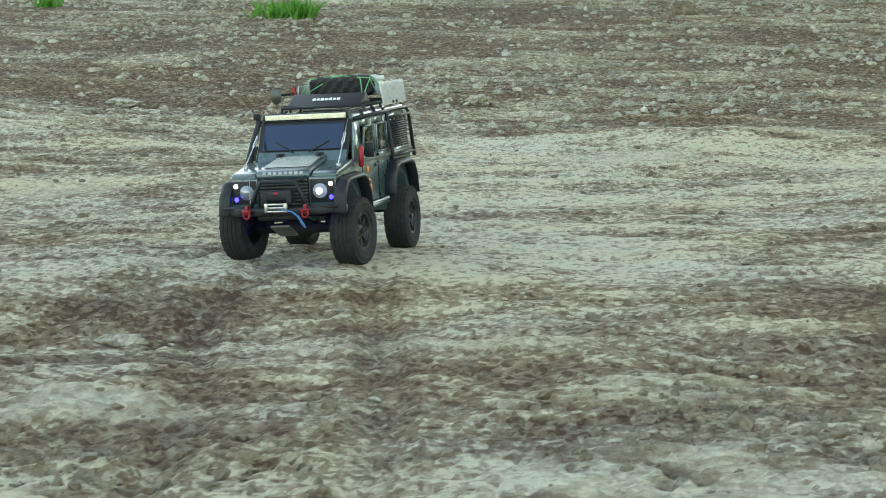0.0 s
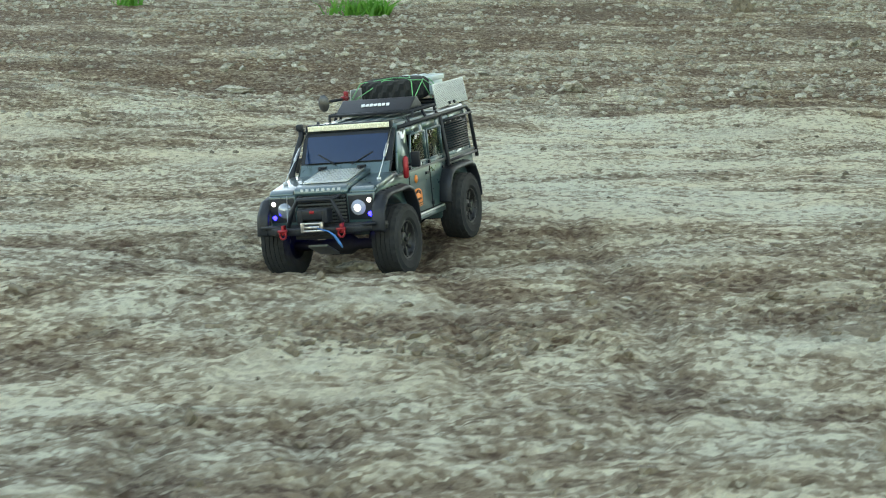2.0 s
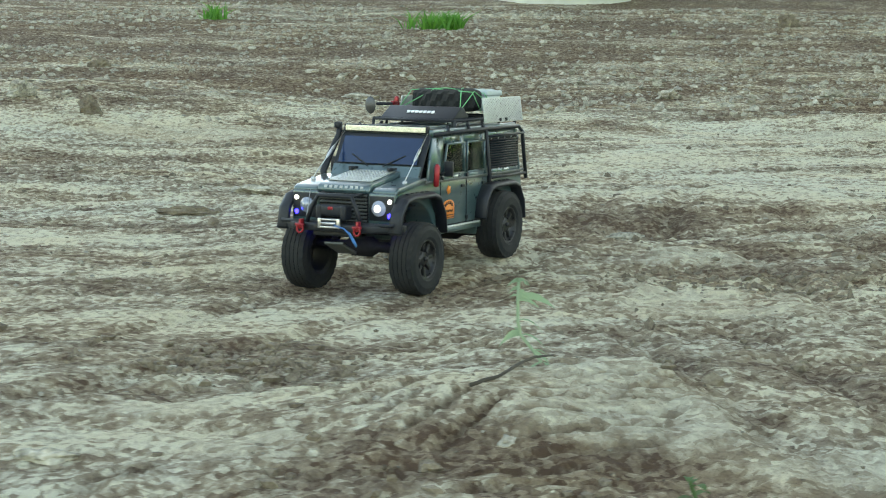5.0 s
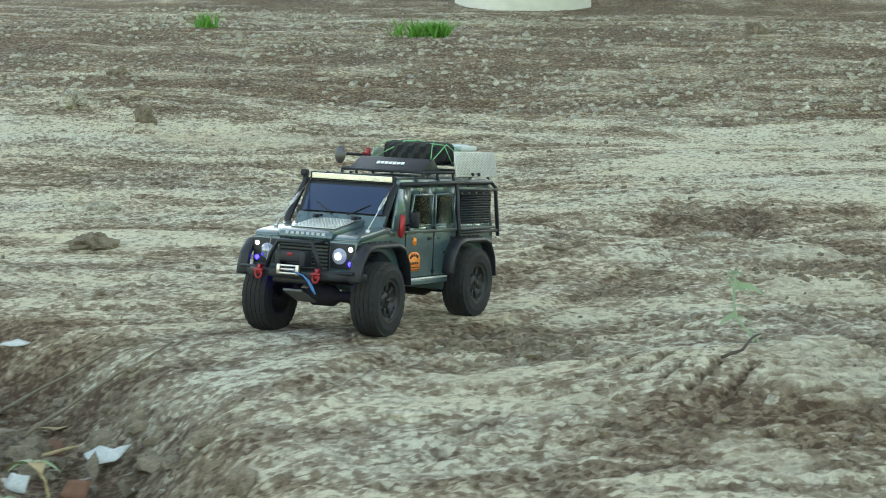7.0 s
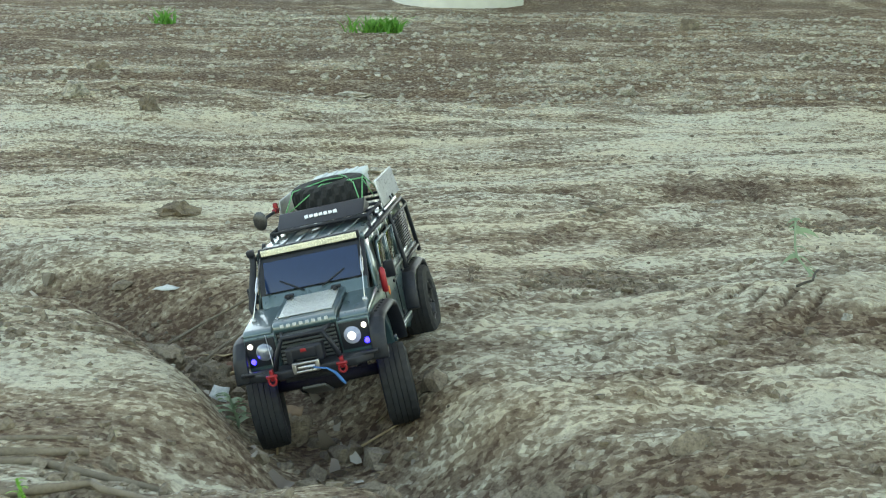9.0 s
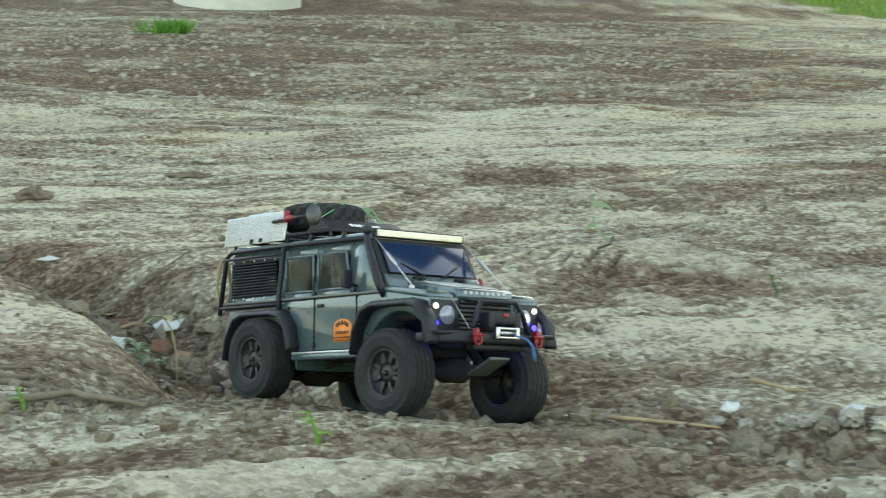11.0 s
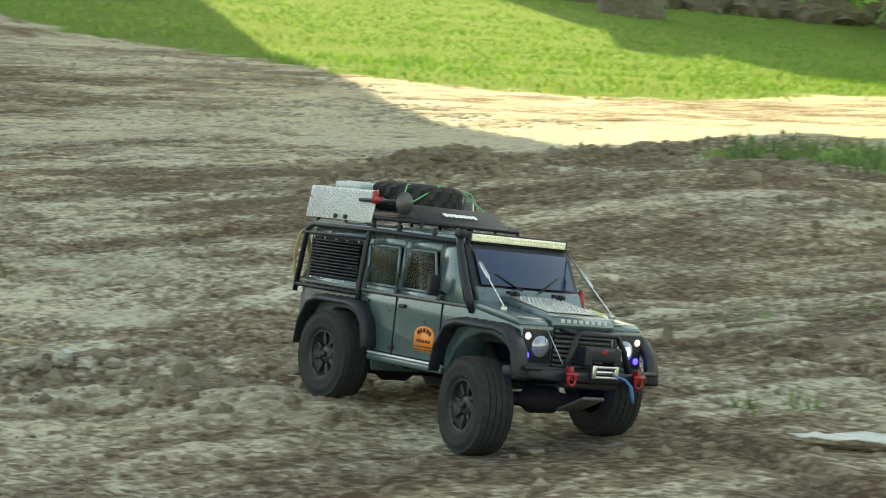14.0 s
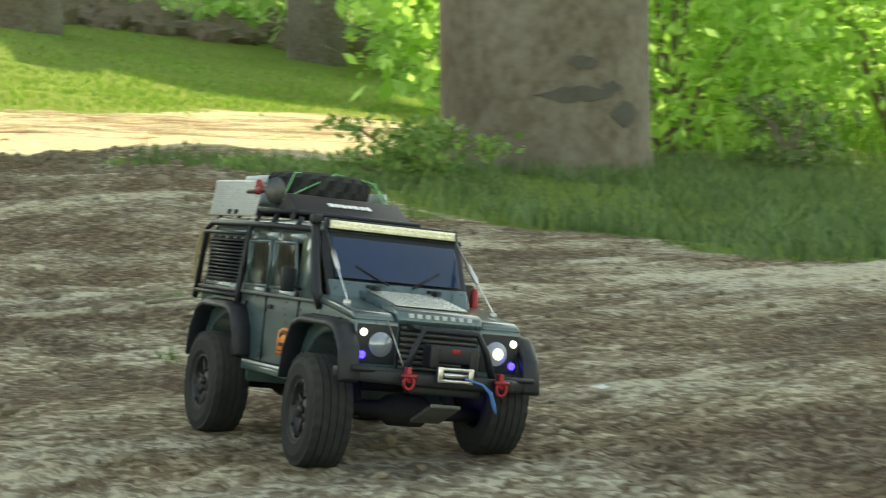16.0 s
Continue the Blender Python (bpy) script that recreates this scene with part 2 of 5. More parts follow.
def treads(px, py):
    """Pressed bars of lugged tyres: 1 in a groove, 0 outside the print."""
    out = np.zeros(np.shape(px))
    for (ax, ay), (bx, by), w in TREADS:
        n = math.hypot(bx - ax, by - ay)
        ux, uy = (bx - ax) / n, (by - ay) / n
        s, d = (px - ax) * ux + (py - ay) * uy, (py - ay) * ux - (px - ax) * uy
        w = w * 1.5
        inside = np.clip((w - np.abs(d)) / .012, 0, 1) * np.clip(np.minimum(s, n - s) / .06, 0, 1)
        inside = inside * np.clip(1.1 + 2.4 * vnoise(px * 9 + 3, py * 9), 0, 1)
        out = np.maximum(out, inside * np.clip(np.sin((s + .6 * d) * 2 * math.pi / .06) * 2.6 - 1.1, 0, 1))
    return out


def spots(px, py, rows, sharp=3.0):
    """Ragged patches: x, y and the radius along each."""
    ragged = .9 * vnoise(px * 9 + 5, py * 12 + 2) + .6 * vnoise(px * 27, py * 33 + 9) + .3 * vnoise(px * 70, py * 80)
    out = np.zeros(np.shape(px))
    for cx, cy, rx, ry in rows:
        out = np.maximum(out, np.clip((1 - np.hypot((px - cx) / rx, (py - cy) / ry) + ragged * .75) * sharp, 0, 1))
    return out


# plates of pale hard crust, and dark patches: loose soil, prints and a hollow
PALE_CRUST = [(1.12, 4.54, .26, .06), (1.46, 3.84, .24, .14), (.76, 4.16, .14, .1), (.05, 6.78, .2, .14), (1.5, 7.57, .3, .16), (2.2, 7.96, .5, .08), (1.43, 4.24, .17, .12),
        (.70, 3.66, .16, .12), (.56, 2.78, .15, .24), (.92, 2.5, .3, .26), (.02, 2.82, .10, .09), (.18, 2.64, .10, .06), (.75, 3.56, .14, .07), (.40, 2.36, .09, .1),
        (.80, 2.24, .1, .2), (.62, 1.72, .14, .14), (.3, .5, .22, .12), (-.4, 1.06, .24, .1), (.09, .74, .24, .1), (-.7, 7.3, .5, .25), (2.6, 6.9, .7, .3), (1.4, 1.0, .3, .12)]
DARK_SOIL = [(1.7, 5.4, .26, .2), (.80, 3.97, .22, .11), (1.32, 3.92, .18, .05), (1.74, 4.5, .2, .12), (.14, 3.85, .2, .16), (.17, 2.98, .09, .06), (.31, 2.56, .10, .13),
             (.36, 3.72, .12, .2), (.05, 1.82, .25, .12), (.08, 2.2, .2, .16), (-.05, 1.62, .2, .1), (3.2, 6.1, .6, .2), (.66, 1.4, .24, .2), (1.13, -.02, .1, .06),
             (2.6, 3.72, .5, .2), (4.4, 5.04, .6, .14), (1.55, 4.75, .3, .07), (-.75, 1.5, .3, .16), (1.05, 1.5, .3, .2), (1.9, 2.2, .4, .3)]


def ground_height(px, py, fine=True):
    px, py = np.asarray(px, float), np.asarray(py, float)
    z = np.interp(py, _gy, _gzv) + np.clip(px, -8, 30) * np.interp(py, [0, 6, 9, 15, 22], [.013, .013, -.004, -.014, -.03])
    for bx, by, h, sx, sy, a in BUMPS:
        u = (px - bx) * math.cos(a) + (py - by) * math.sin(a)
        v = -(px - bx) * math.sin(a) + (py - by) * math.cos(a)
        z = z + h * np.exp(-(u / sx) ** 2 - (v / sy) ** 2)
    d, dep = line_distance(px, py, GULLY, GULLY_DEPTH)
    z = z - dep * np.exp(-(d / .15) ** 3)
    d, _ = line_distance(px, py, RIDGE)
    z = z + .018 * np.exp(-(d / .11) ** 2)
    if fine:
        smooth = 1.0
        for rut in RUTS:
            smooth = smooth * (1 - .8 * np.exp(-(line_distance(px, py, rut)[0] / .04) ** 4))
        rough = np.clip(.55 + 1.3 * vnoise(px * 1.3 + 40, py * 1.3 + 9), .15, 1.1)
        far = np.clip(1 + (np.hypot(px, py - 3) - 5) * .15, 1, 6)
        d, _ = line_distance(px, py, PATH)
        calm = np.clip((d - .1) / .3, .22, 1)
        z = z + calm * (.022 * vnoise(px * 2.3, py * 2.3) + .012 * vnoise(px * 7 + 3, py * 8 + 11))
        z = z + np.clip(calm * 1.5, 0, 1) * (.007 * vnoise(px * 1.7 + 20, py * 9) + .006 * vnoise(px * 5, py * 27 + 80))
        z = z + .0035 * crust(px, py) * np.clip(calm * 1.6, 0, 1) * np.clip(1.5 - rough, .3, 1)
        z = z + rough * (.009 * vnoise(px * 17 + 5, py * 19) + .010 * (.25 - np.abs(vnoise(px * 34, py * 37 + 7))) + far * .006 * vnoise(px * 80, py * 85)) + np.clip(calm * 1.5, 0, 1) * .0034 * lumps(px, py) * (.4 + 1.1 * rough) * smooth
        for rut in RUTS:
            d, _ = line_distance(px, py, rut)
            z = z - .007 * np.exp(-(d / .03) ** 4) * (.7 + .3 * np.cos(d * 2 * math.pi / .016)) + .003 * np.exp(-((d - .045) / .02) ** 2)
        z = z - .011 * treads(px, py) + .004 * spots(px, py, PALE_CRUST)
        z = z + .009 * spots(px, py, DARK_SOIL, 1.5) * np.clip(calm * 1.4, 0, 1) * (lumps(px * .8 + 4, py * .8) - .2)
        for hx, hy, r, deep in PRINTS:
            q = np.hypot((px - hx) / r, (py - hy) / (r * .8))
            z = z - deep * np.exp(-q ** 4) + .3 * deep * np.exp(-((q - 1.4) / .4) ** 2)
    return z


def gz(x, y):
    return float(ground_height(x, y))


def soft_gz(x, y):
    """The height under a tyre: the mean over its footprint."""
    gx, gy = np.meshgrid(np.linspace(-.025, .025, 4), np.linspace(-.025, .025, 4))
    return float(ground_height(x + gx, y + gy).mean())


# ---- building helpers ----
def part(name, bm, mat, parent=None, label="", smooth=True, m=None):
    me = bpy.data.meshes.new(name)
    bm.normal_update()
    bm.to_mesh(me)
    bm.free()
    me.materials.append(mat)
    for p in me.polygons:
        p.use_smooth = smooth
    ob = new(name, me)
    ob.parent = parent
    if m is not None:
        ob.matrix_basis = m
    if label:
        ob["label"] = label
    return ob


def mesh_part(name, verts, faces, mat, parent=None, smooth=True):
    me = bpy.data.meshes.new(name)
    me.from_pydata(verts, [], faces)
    me.materials.append(mat)
    me.update()
    for p in me.polygons:
        p.use_smooth = smooth
    ob = new(name, me)
    ob.parent = parent
    return ob


def box(bm, size, at=(0, 0, 0), bevel=0.0, rot=(0, 0, 0), seg=2):
    made = bmesh.ops.create_cube(bm, size=1.0)["verts"]
    bmesh.ops.scale(bm, vec=size, verts=made)
    if bevel:
        es = list({e for v in made for e in v.link_edges})
        res = bmesh.ops.bevel(bm, geom=es, offset=bevel, segments=seg, profile=0.6, affect='EDGES')
        made = list({v for f in res["faces"] for v in f.verts} | {v for v in made if v.is_valid})
    bmesh.ops.transform(bm, matrix=pose(*at, *rot), verts=made)
    return made


def prism(bm, outline, y0, y1, bevel=0.0, axis="y"):
    """A side outline of (x, z) drawn out from y0 to y1 (or (y, z) along x, or (x, y) along z)."""
    put = {"y": lambda a, b, c: (a, c, b), "x": lambda a, b, c: (c, a, b), "z": lambda a, b, c: (a, b, c)}[axis]
    lo = [bm.verts.new(put(a, b, y0)) for a, b in outline]
    hi = [bm.verts.new(put(a, b, y1)) for a, b in outline]
    n = len(outline)
    fs = [bm.faces.new(lo), bm.faces.new(hi[::-1])]
    fs += [bm.faces.new((lo[i], hi[i], hi[(i + 1) % n], lo[(i + 1) % n])) for i in range(n)]
    bmesh.ops.recalc_face_normals(bm, faces=fs)
    if bevel:
        bmesh.ops.bevel(bm, geom=list({e for f in fs for e in f.edges}), offset=bevel, segments=2, profile=0.6, affect='EDGES')


def tube(bm, pts, r, sides=8):
    """A round bar along a line of points."""
    pts = [Vector(p) for p in pts]
    rings = []
    for i, p in enumerate(pts):
        d = (pts[min(i + 1, len(pts) - 1)] - pts[max(i - 1, 0)]).normalized()
        a = d.orthogonal().normalized() if not rings else (last - d * last.dot(d)).normalized()
        last = a
        b = d.cross(a)
        rr = r[i] if isinstance(r, (list, tuple)) else r
        rings.append([bm.verts.new(p + (a * math.cos(k * 2 * math.pi / sides) + b * math.sin(k * 2 * math.pi / sides)) * rr) for k in range(sides)])
    for q, s in zip(rings, rings[1:]):
        for k in range(sides):
            bm.faces.new((q[k], q[(k + 1) % sides], s[(k + 1) % sides], s[k]))
    bm.faces.new(rings[0][::-1])
    bm.faces.new(rings[-1])


def lathe(bm, profile, n=40, axis="y"):
    """Turn an outline of (radius, along) round the y axis (or z); a dip function may vary the radius by step."""
    rings = []
    for k in range(n):
        a = 2 * math.pi * k / n
        ring = []
        for p in profile:
            r, h = p[0], p[1]
            if len(p) > 2 and (k + p[3]) % p[4] < p[4] / 2:
                r -= p[2]
            ring.append(bm.verts.new((r * math.cos(a), h, r * math.sin(a)) if axis == "y" else (r * math.cos(a), r * math.sin(a), h)))
        rings.append(ring)
    for k in range(n):
        q, s = rings[k], rings[(k + 1) % n]
        for i in range(len(profile) - 1):
            bm.faces.new((q[i], q[i + 1], s[i + 1], s[i]))
    bmesh.ops.recalc_face_normals(bm, faces=bm.faces[:])


# ---- the ground ----
def spaced(lo, hi, step, before, after, limit):
    """Lines close together from lo to hi, then wider apart at the given rates, out to the limit."""
    lines = np.arange(lo, hi + step / 2, step).tolist()
    gap = step
    while lines[-1] < limit:
        gap *= after if lines[-1] < hi + 6 else 1.15
        lines.append(lines[-1] + gap)
    gap, front = step, [lo]
    while front[-1] > -limit:
        gap *= before
        front.append(front[-1] - gap)
    return np.array(front[:0:-1] + lines)


def soil_shade_mask(x, y):
    """0: pale dry crust, 1: dark loose soil. Small hollows' shade is painted in too."""
    s = .44 + .6 * vnoise(x * .9 + 17, y * 1.5 + 3) + .6 * vnoise(x * 2.6 + 1, y * 4.2 + 29) + .45 * vnoise(x * 7 + 60, y * 11) + .3 * vnoise(x * 19, y * 30 + 6)
    # Streaks follow the relief: hollows darker, crests paler.
    s = s - .55 * vnoise(x * 1.7 + 20, y * 9) - .5 * vnoise(x * 5, y * 27 + 80)
    s = s + np.interp(y, [-3, .3, .9, 1.4, 2.2, 3.4, 4.4, 5.6, 6.4, 7.7, 8.5, 9.4, 30], [.1, .1, .08, .06, -.12, -.1, .02, -.06, -.2, -.2, .24, .42, .34])
    # Loose soil between plates and lumps, darkened in place of the shade there.
    s = s + .1 * (.5 - crust(x, y)) + .12 * (.4 - lumps(x, y))
    # Darker along the gully's hollow, up to y 3.6.
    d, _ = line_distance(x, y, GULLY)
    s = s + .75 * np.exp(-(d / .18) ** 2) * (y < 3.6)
    s = s - .4 * np.clip((x - (2.9 + (y - 6) * .12)) / .8, 0, 1) * np.clip((y - 5.6) / .5, 0, 1)
    s = s + .36 * np.clip((x - .1) / .3, 0, 1) * np.clip((-.2 - y) / .3, 0, 1) - .08 * np.clip((x - .4) / .3, 0, 1) * np.clip((y + .2) / .2, 0, 1) * np.clip((1.0 - y) / .4, 0, 1)
    s = s - .24 * np.clip((.6 - x) / .3, 0, 1) * np.clip((.75 - y) / .3, 0, 1)
    s = s - .12 * np.clip((x - 4.4) / .6, 0, 1) * np.clip((y - 5.4) / .5, 0, 1)
    s = s + .18 * np.exp(-((y - 1.1) / .8) ** 4) * (x < .9)
    s = s + .34 * np.exp(-((x - 3.0) / 1.7) ** 4 - ((y - 3.2) / 2.3) ** 4)
    s = s + (.12 - s) * .8 * spots(x, y, PALE_CRUST)
    s = s + (.84 - s) * .6 * spots(x, y, DARK_SOIL, 1.8)
    for k, rut in enumerate(RUTS):
        d, _ = line_distance(x, y, rut)
        s = s + (.28 if k < 2 else .2) * np.exp(-(d / (.06 if k < 2 else .045)) ** 4) * (.75 + .25 * np.cos(d * 2 * math.pi / .03))
    # Tread grooves and prints are coloured dark too, for the shade inside them.
    s = s + .55 * treads(x, y)
    for hx, hy, r, deep in PRINTS:
        s = s + .35 * np.exp(-((x - hx) / r) ** 4 - ((y - hy) / (r * .8)) ** 4)
    return np.clip(s, 0, 1)


BANK_LINE = ([-40, -2, .6, 1.7, 2.4, 3.9, 4.9, 5.1], [5.5, 4.3, 3.5, 4.2, 3.6, 4.6, 4.4, 9])


def lawn_mask(x, y):
    """Where grass covers the soil."""
    wob = .5 * vnoise(x * 1.6, y * 1.6) + .35 * vnoise(x * 5 + 9, y * 5)
    edge = np.interp(y, [9.8, 10.4, 11, 11.8, 13.6, 15, 17, 20, 30], [20, 8.6, 7.7, 6.9, 7.0, 6.8, 5.9, 5.5, 3])
    lawn = np.clip((x - edge + wob * 1.2) / .7 + .4, 0, 1) * np.clip((y - 10.2 - np.clip(x - 8.5, 0, 6) * .25 + wob) / .6, 0, 1)
    bank = np.clip((x - np.interp(y, *BANK_LINE) + wob * 1.2) / .5, 0, 1) * (y < 5.1)
    right = np.clip((x - 12.5 + wob) / 1.5, 0, 1) * np.clip((y - 4.6) / .5, 0, 1)
    return np.maximum(np.maximum(lawn, bank), right)


def build_ground():
    xs, ys = spaced(-1.7, 2.6, .009, 1.06, 1.018, 290), spaced(-1.2, 8.6, .0115, 1.1, 1.012, 290)
    gx, gy = np.meshgrid(xs, ys)
    z = ground_height(gx, gy)
    nx, ny = len(xs), len(ys)
    verts = np.stack([gx.ravel(), gy.ravel(), z.ravel()], 1)
    i = np.arange(nx * ny).reshape(ny, nx)
    quads = np.stack([i[:-1, :-1], i[:-1, 1:], i[1:, 1:], i[1:, :-1]], -1).reshape(-1, 4)
    me = bpy.data.meshes.new("ground")
    me.vertices.add(len(verts))
    me.vertices.foreach_set("co", verts.ravel())
    me.loops.add(quads.size)
    me.loops.foreach_set("vertex_index", quads.ravel().astype(np.int32))
    me.polygons.add(len(quads))
    me.polygons.foreach_set("loop_start", np.arange(0, quads.size, 4, dtype=np.int32))
    me.update(calc_edges=True)
    me.polygons.foreach_set("use_smooth", np.ones(len(quads), dtype=bool))
    # The soil attribute also carries the shade painted into small hollows.
    for key, fn in (("soil", soil_shade_mask), ("lawn", lawn_mask), ("plate", lambda x, y: spots(x, y, PALE_CRUST))):
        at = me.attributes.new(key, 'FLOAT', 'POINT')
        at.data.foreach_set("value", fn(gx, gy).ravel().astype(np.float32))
    m = bpy.data.materials.new("bare earth and turf")
    m.use_nodes = True
    nt = m.node_tree
    N, L = nt.nodes, nt.links
    b = N["Principled BSDF"]
    b.inputs["Roughness"].default_value = 0.95
    b.inputs["Specular IOR Level"].default_value = 0.2
    tc = N.new("ShaderNodeTexCoord")

    def noise_at(scale, detail=6, stretch=(1, 1, 1)):
        mp = N.new("ShaderNodeMapping")
        mp.inputs["Scale"].default_value = stretch
        L.new(tc.outputs["Object"], mp.inputs[0])
        n = N.new("ShaderNodeTexNoise")
        n.inputs["Scale"].default_value, n.inputs["Detail"].default_value, n.inputs["Roughness"].default_value = scale, detail, .65
        L.new(mp.outputs[0], n.inputs[0])
        return n.outputs["Fac"]

    def attribute(key):
        a = N.new("ShaderNodeAttribute")
        a.attribute_name = key
        return a.outputs["Fac"]

    def arith(op, a, c):
        n = N.new("ShaderNodeMath")
        n.operation = op
        for s, v in zip(n.inputs, (a, c)):
            if isinstance(v, (int, float)):
                s.default_value = v
            else:
                L.new(v, s)
        return n.outputs[0]

    grain = noise_at(58, 9, (1, .65, 1))
    patch = noise_at(5, 8, (1, 1.6, 1))
    calm = arith('SUBTRACT', 1.0, arith('MULTIPLY', attribute("plate"), .5))
    s = arith('ADD', arith('SUBTRACT', arith('MULTIPLY', attribute("soil"), 1.2), .13), arith('MULTIPLY', arith('MULTIPLY', arith('SUBTRACT', grain, .5), 2.5), calm))
    s = arith('ADD', s, arith('MULTIPLY', arith('SUBTRACT', patch, .5), .7))
    def cells(scale, stretch):
        mp = N.new("ShaderNodeMapping")
        mp.inputs["Scale"].default_value = stretch
        L.new(tc.outputs["Object"], mp.inputs[0])
        warp = N.new("ShaderNodeVectorMath")
        warp.operation = 'ADD'
        wob = N.new("ShaderNodeTexNoise")
        wob.inputs["Scale"].default_value = scale * .6
        sc = N.new("ShaderNodeVectorMath")
        sc.operation = 'SCALE'
        sc.inputs["Scale"].default_value = 1.0 / scale
        L.new(mp.outputs[0], wob.inputs[0])
        L.new(wob.outputs["Color"], sc.inputs[0])
        L.new(mp.outputs[0], warp.inputs[0])
        L.new(sc.outputs[0], warp.inputs[1])
        v = N.new("ShaderNodeTexVoronoi")
        v.inputs["Scale"].default_value = scale
        L.new(warp.outputs[0], v.inputs["Vector"])
        sep = N.new("ShaderNodeSeparateColor")
        L.new(v.outputs["Color"], sep.inputs[0])
        return sep.outputs[0], v.outputs["Distance"]

    crumb, crumb_d = cells(120, (.8, .72, 1))
    flake, flake_d = cells(34, (.7, .8, 1))
    s = arith('ADD', s, arith('MULTIPLY', arith('MULTIPLY', arith('SUBTRACT', crumb, .5), .85), calm))
    s = arith('ADD', s, arith('MULTIPLY', arith('SUBTRACT', flake, .5), .14))
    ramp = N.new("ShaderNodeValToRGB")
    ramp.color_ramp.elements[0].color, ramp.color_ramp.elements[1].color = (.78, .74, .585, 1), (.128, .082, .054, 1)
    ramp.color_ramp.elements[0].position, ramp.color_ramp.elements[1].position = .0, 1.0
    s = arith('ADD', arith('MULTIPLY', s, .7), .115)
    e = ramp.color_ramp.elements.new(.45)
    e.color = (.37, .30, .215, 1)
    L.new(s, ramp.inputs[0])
    turf = N.new("ShaderNodeValToRGB")
    turf.color_ramp.elements[0].color, turf.color_ramp.elements[1].color = (.08, .19, .02, 1), (.28, .38, .09, 1)
    L.new(patch, turf.inputs[0])
    mix = N.new("ShaderNodeMix")
    mix.data_type = 'RGBA'
    lm = arith('ADD', attribute("lawn"), arith('MULTIPLY', arith('SUBTRACT', grain, .5), .9))
    n = N.new("ShaderNodeMapRange")
    n.inputs[1].default_value, n.inputs[2].default_value = .35, .7
    L.new(lm, n.inputs[0])
    L.new(n.outputs[0], mix.inputs[0])
    L.new(ramp.outputs[0], mix.inputs[6])
    L.new(turf.outputs[0], mix.inputs[7])
    # broad drifts of ochre and grey over the soil
    hue = N.new("ShaderNodeMix")
    hue.data_type, hue.blend_type = 'RGBA', 'MULTIPLY'
    tint = N.new("ShaderNodeValToRGB")
    tint.color_ramp.elements[0].color, tint.color_ramp.elements[1].color = (.96, .985, 1.0, 1), (1.0, .955, .88, 1)
    tint.color_ramp.elements[0].position, tint.color_ramp.elements[1].position = .38, .62
    L.new(noise_at(1.6, 5, (1, 1.8, 1)), tint.inputs[0])
    hue.inputs[0].default_value = 1.0
    L.new(mix.outputs[2], hue.inputs[6])
    L.new(tint.outputs[0], hue.inputs[7])
    L.new(hue.outputs[2], b.inputs["Base Color"])
    bu = N.new("ShaderNodeBump")
    bu.inputs["Strength"].default_value, bu.inputs["Distance"].default_value = 1.0, .03
    L.new(arith('SUBTRACT', arith('ADD', noise_at(60, 8), arith('MULTIPLY', crumb, .25)), arith('ADD', arith('MULTIPLY', crumb_d, .35), arith('MULTIPLY', flake_d, .3))), bu.inputs["Height"])
    L.new(bu.outputs[0], b.inputs["Normal"])
    me.materials.append(m)
    return tagged(new("ground", me), "rough dry bare earth with ruts, grassy farther off", "ground", kind="structure")


ground = build_ground()


def rubble(name, label, centres, sizes, mat, seed, flat=.6):
    """Many loose stones in one mesh, each an uneven lump lying on the ground."""
    rng = np.random.RandomState(seed)
    bm = bmesh.new()
    bmesh.ops.create_icosphere(bm, subdivisions=1, radius=1)
    base = np.array([v.co[:] for v in bm.verts])
    tri = np.array([[v.index for v in f.verts] for f in bm.faces])
    bm.free()
    vs, fs = [], []
    zs = ground_height(centres[:, 0], centres[:, 1])
    for k, ((x, y), s) in enumerate(zip(centres, sizes)):
        a = rng.rand() * 6.28
        v = base * (1 + .95 * (rng.rand(len(base), 1) - .5)) * [1, .45 + .5 * rng.rand(), flat * (.6 + .6 * rng.rand())] * s
        c, q = math.cos(a), math.sin(a)
        v = v @ np.array([[c, q, 0], [-q, c, 0], [0, 0, 1]]) + [x, y, zs[k] + s * .12]
        vs.append(v)
        fs.append(tri + k * len(base))
    vs, fs = np.concatenate(vs), np.concatenate(fs)
    ob = mesh_part(name, vs.tolist(), fs.tolist(), mat, smooth=False)
    return tagged(ob, label, "rubble", kind="stuff")


def scatter(n, x0, x1, y0, y1, seed, keep=None):
    rng = np.random.RandomState(seed)
    p = np.stack([x0 + (x1 - x0) * rng.rand(n), y0 + (y1 - y0) * rng.rand(n)], 1)
    return p[rng.rand(n) < keep(p[:, 0], p[:, 1])] if keep else p


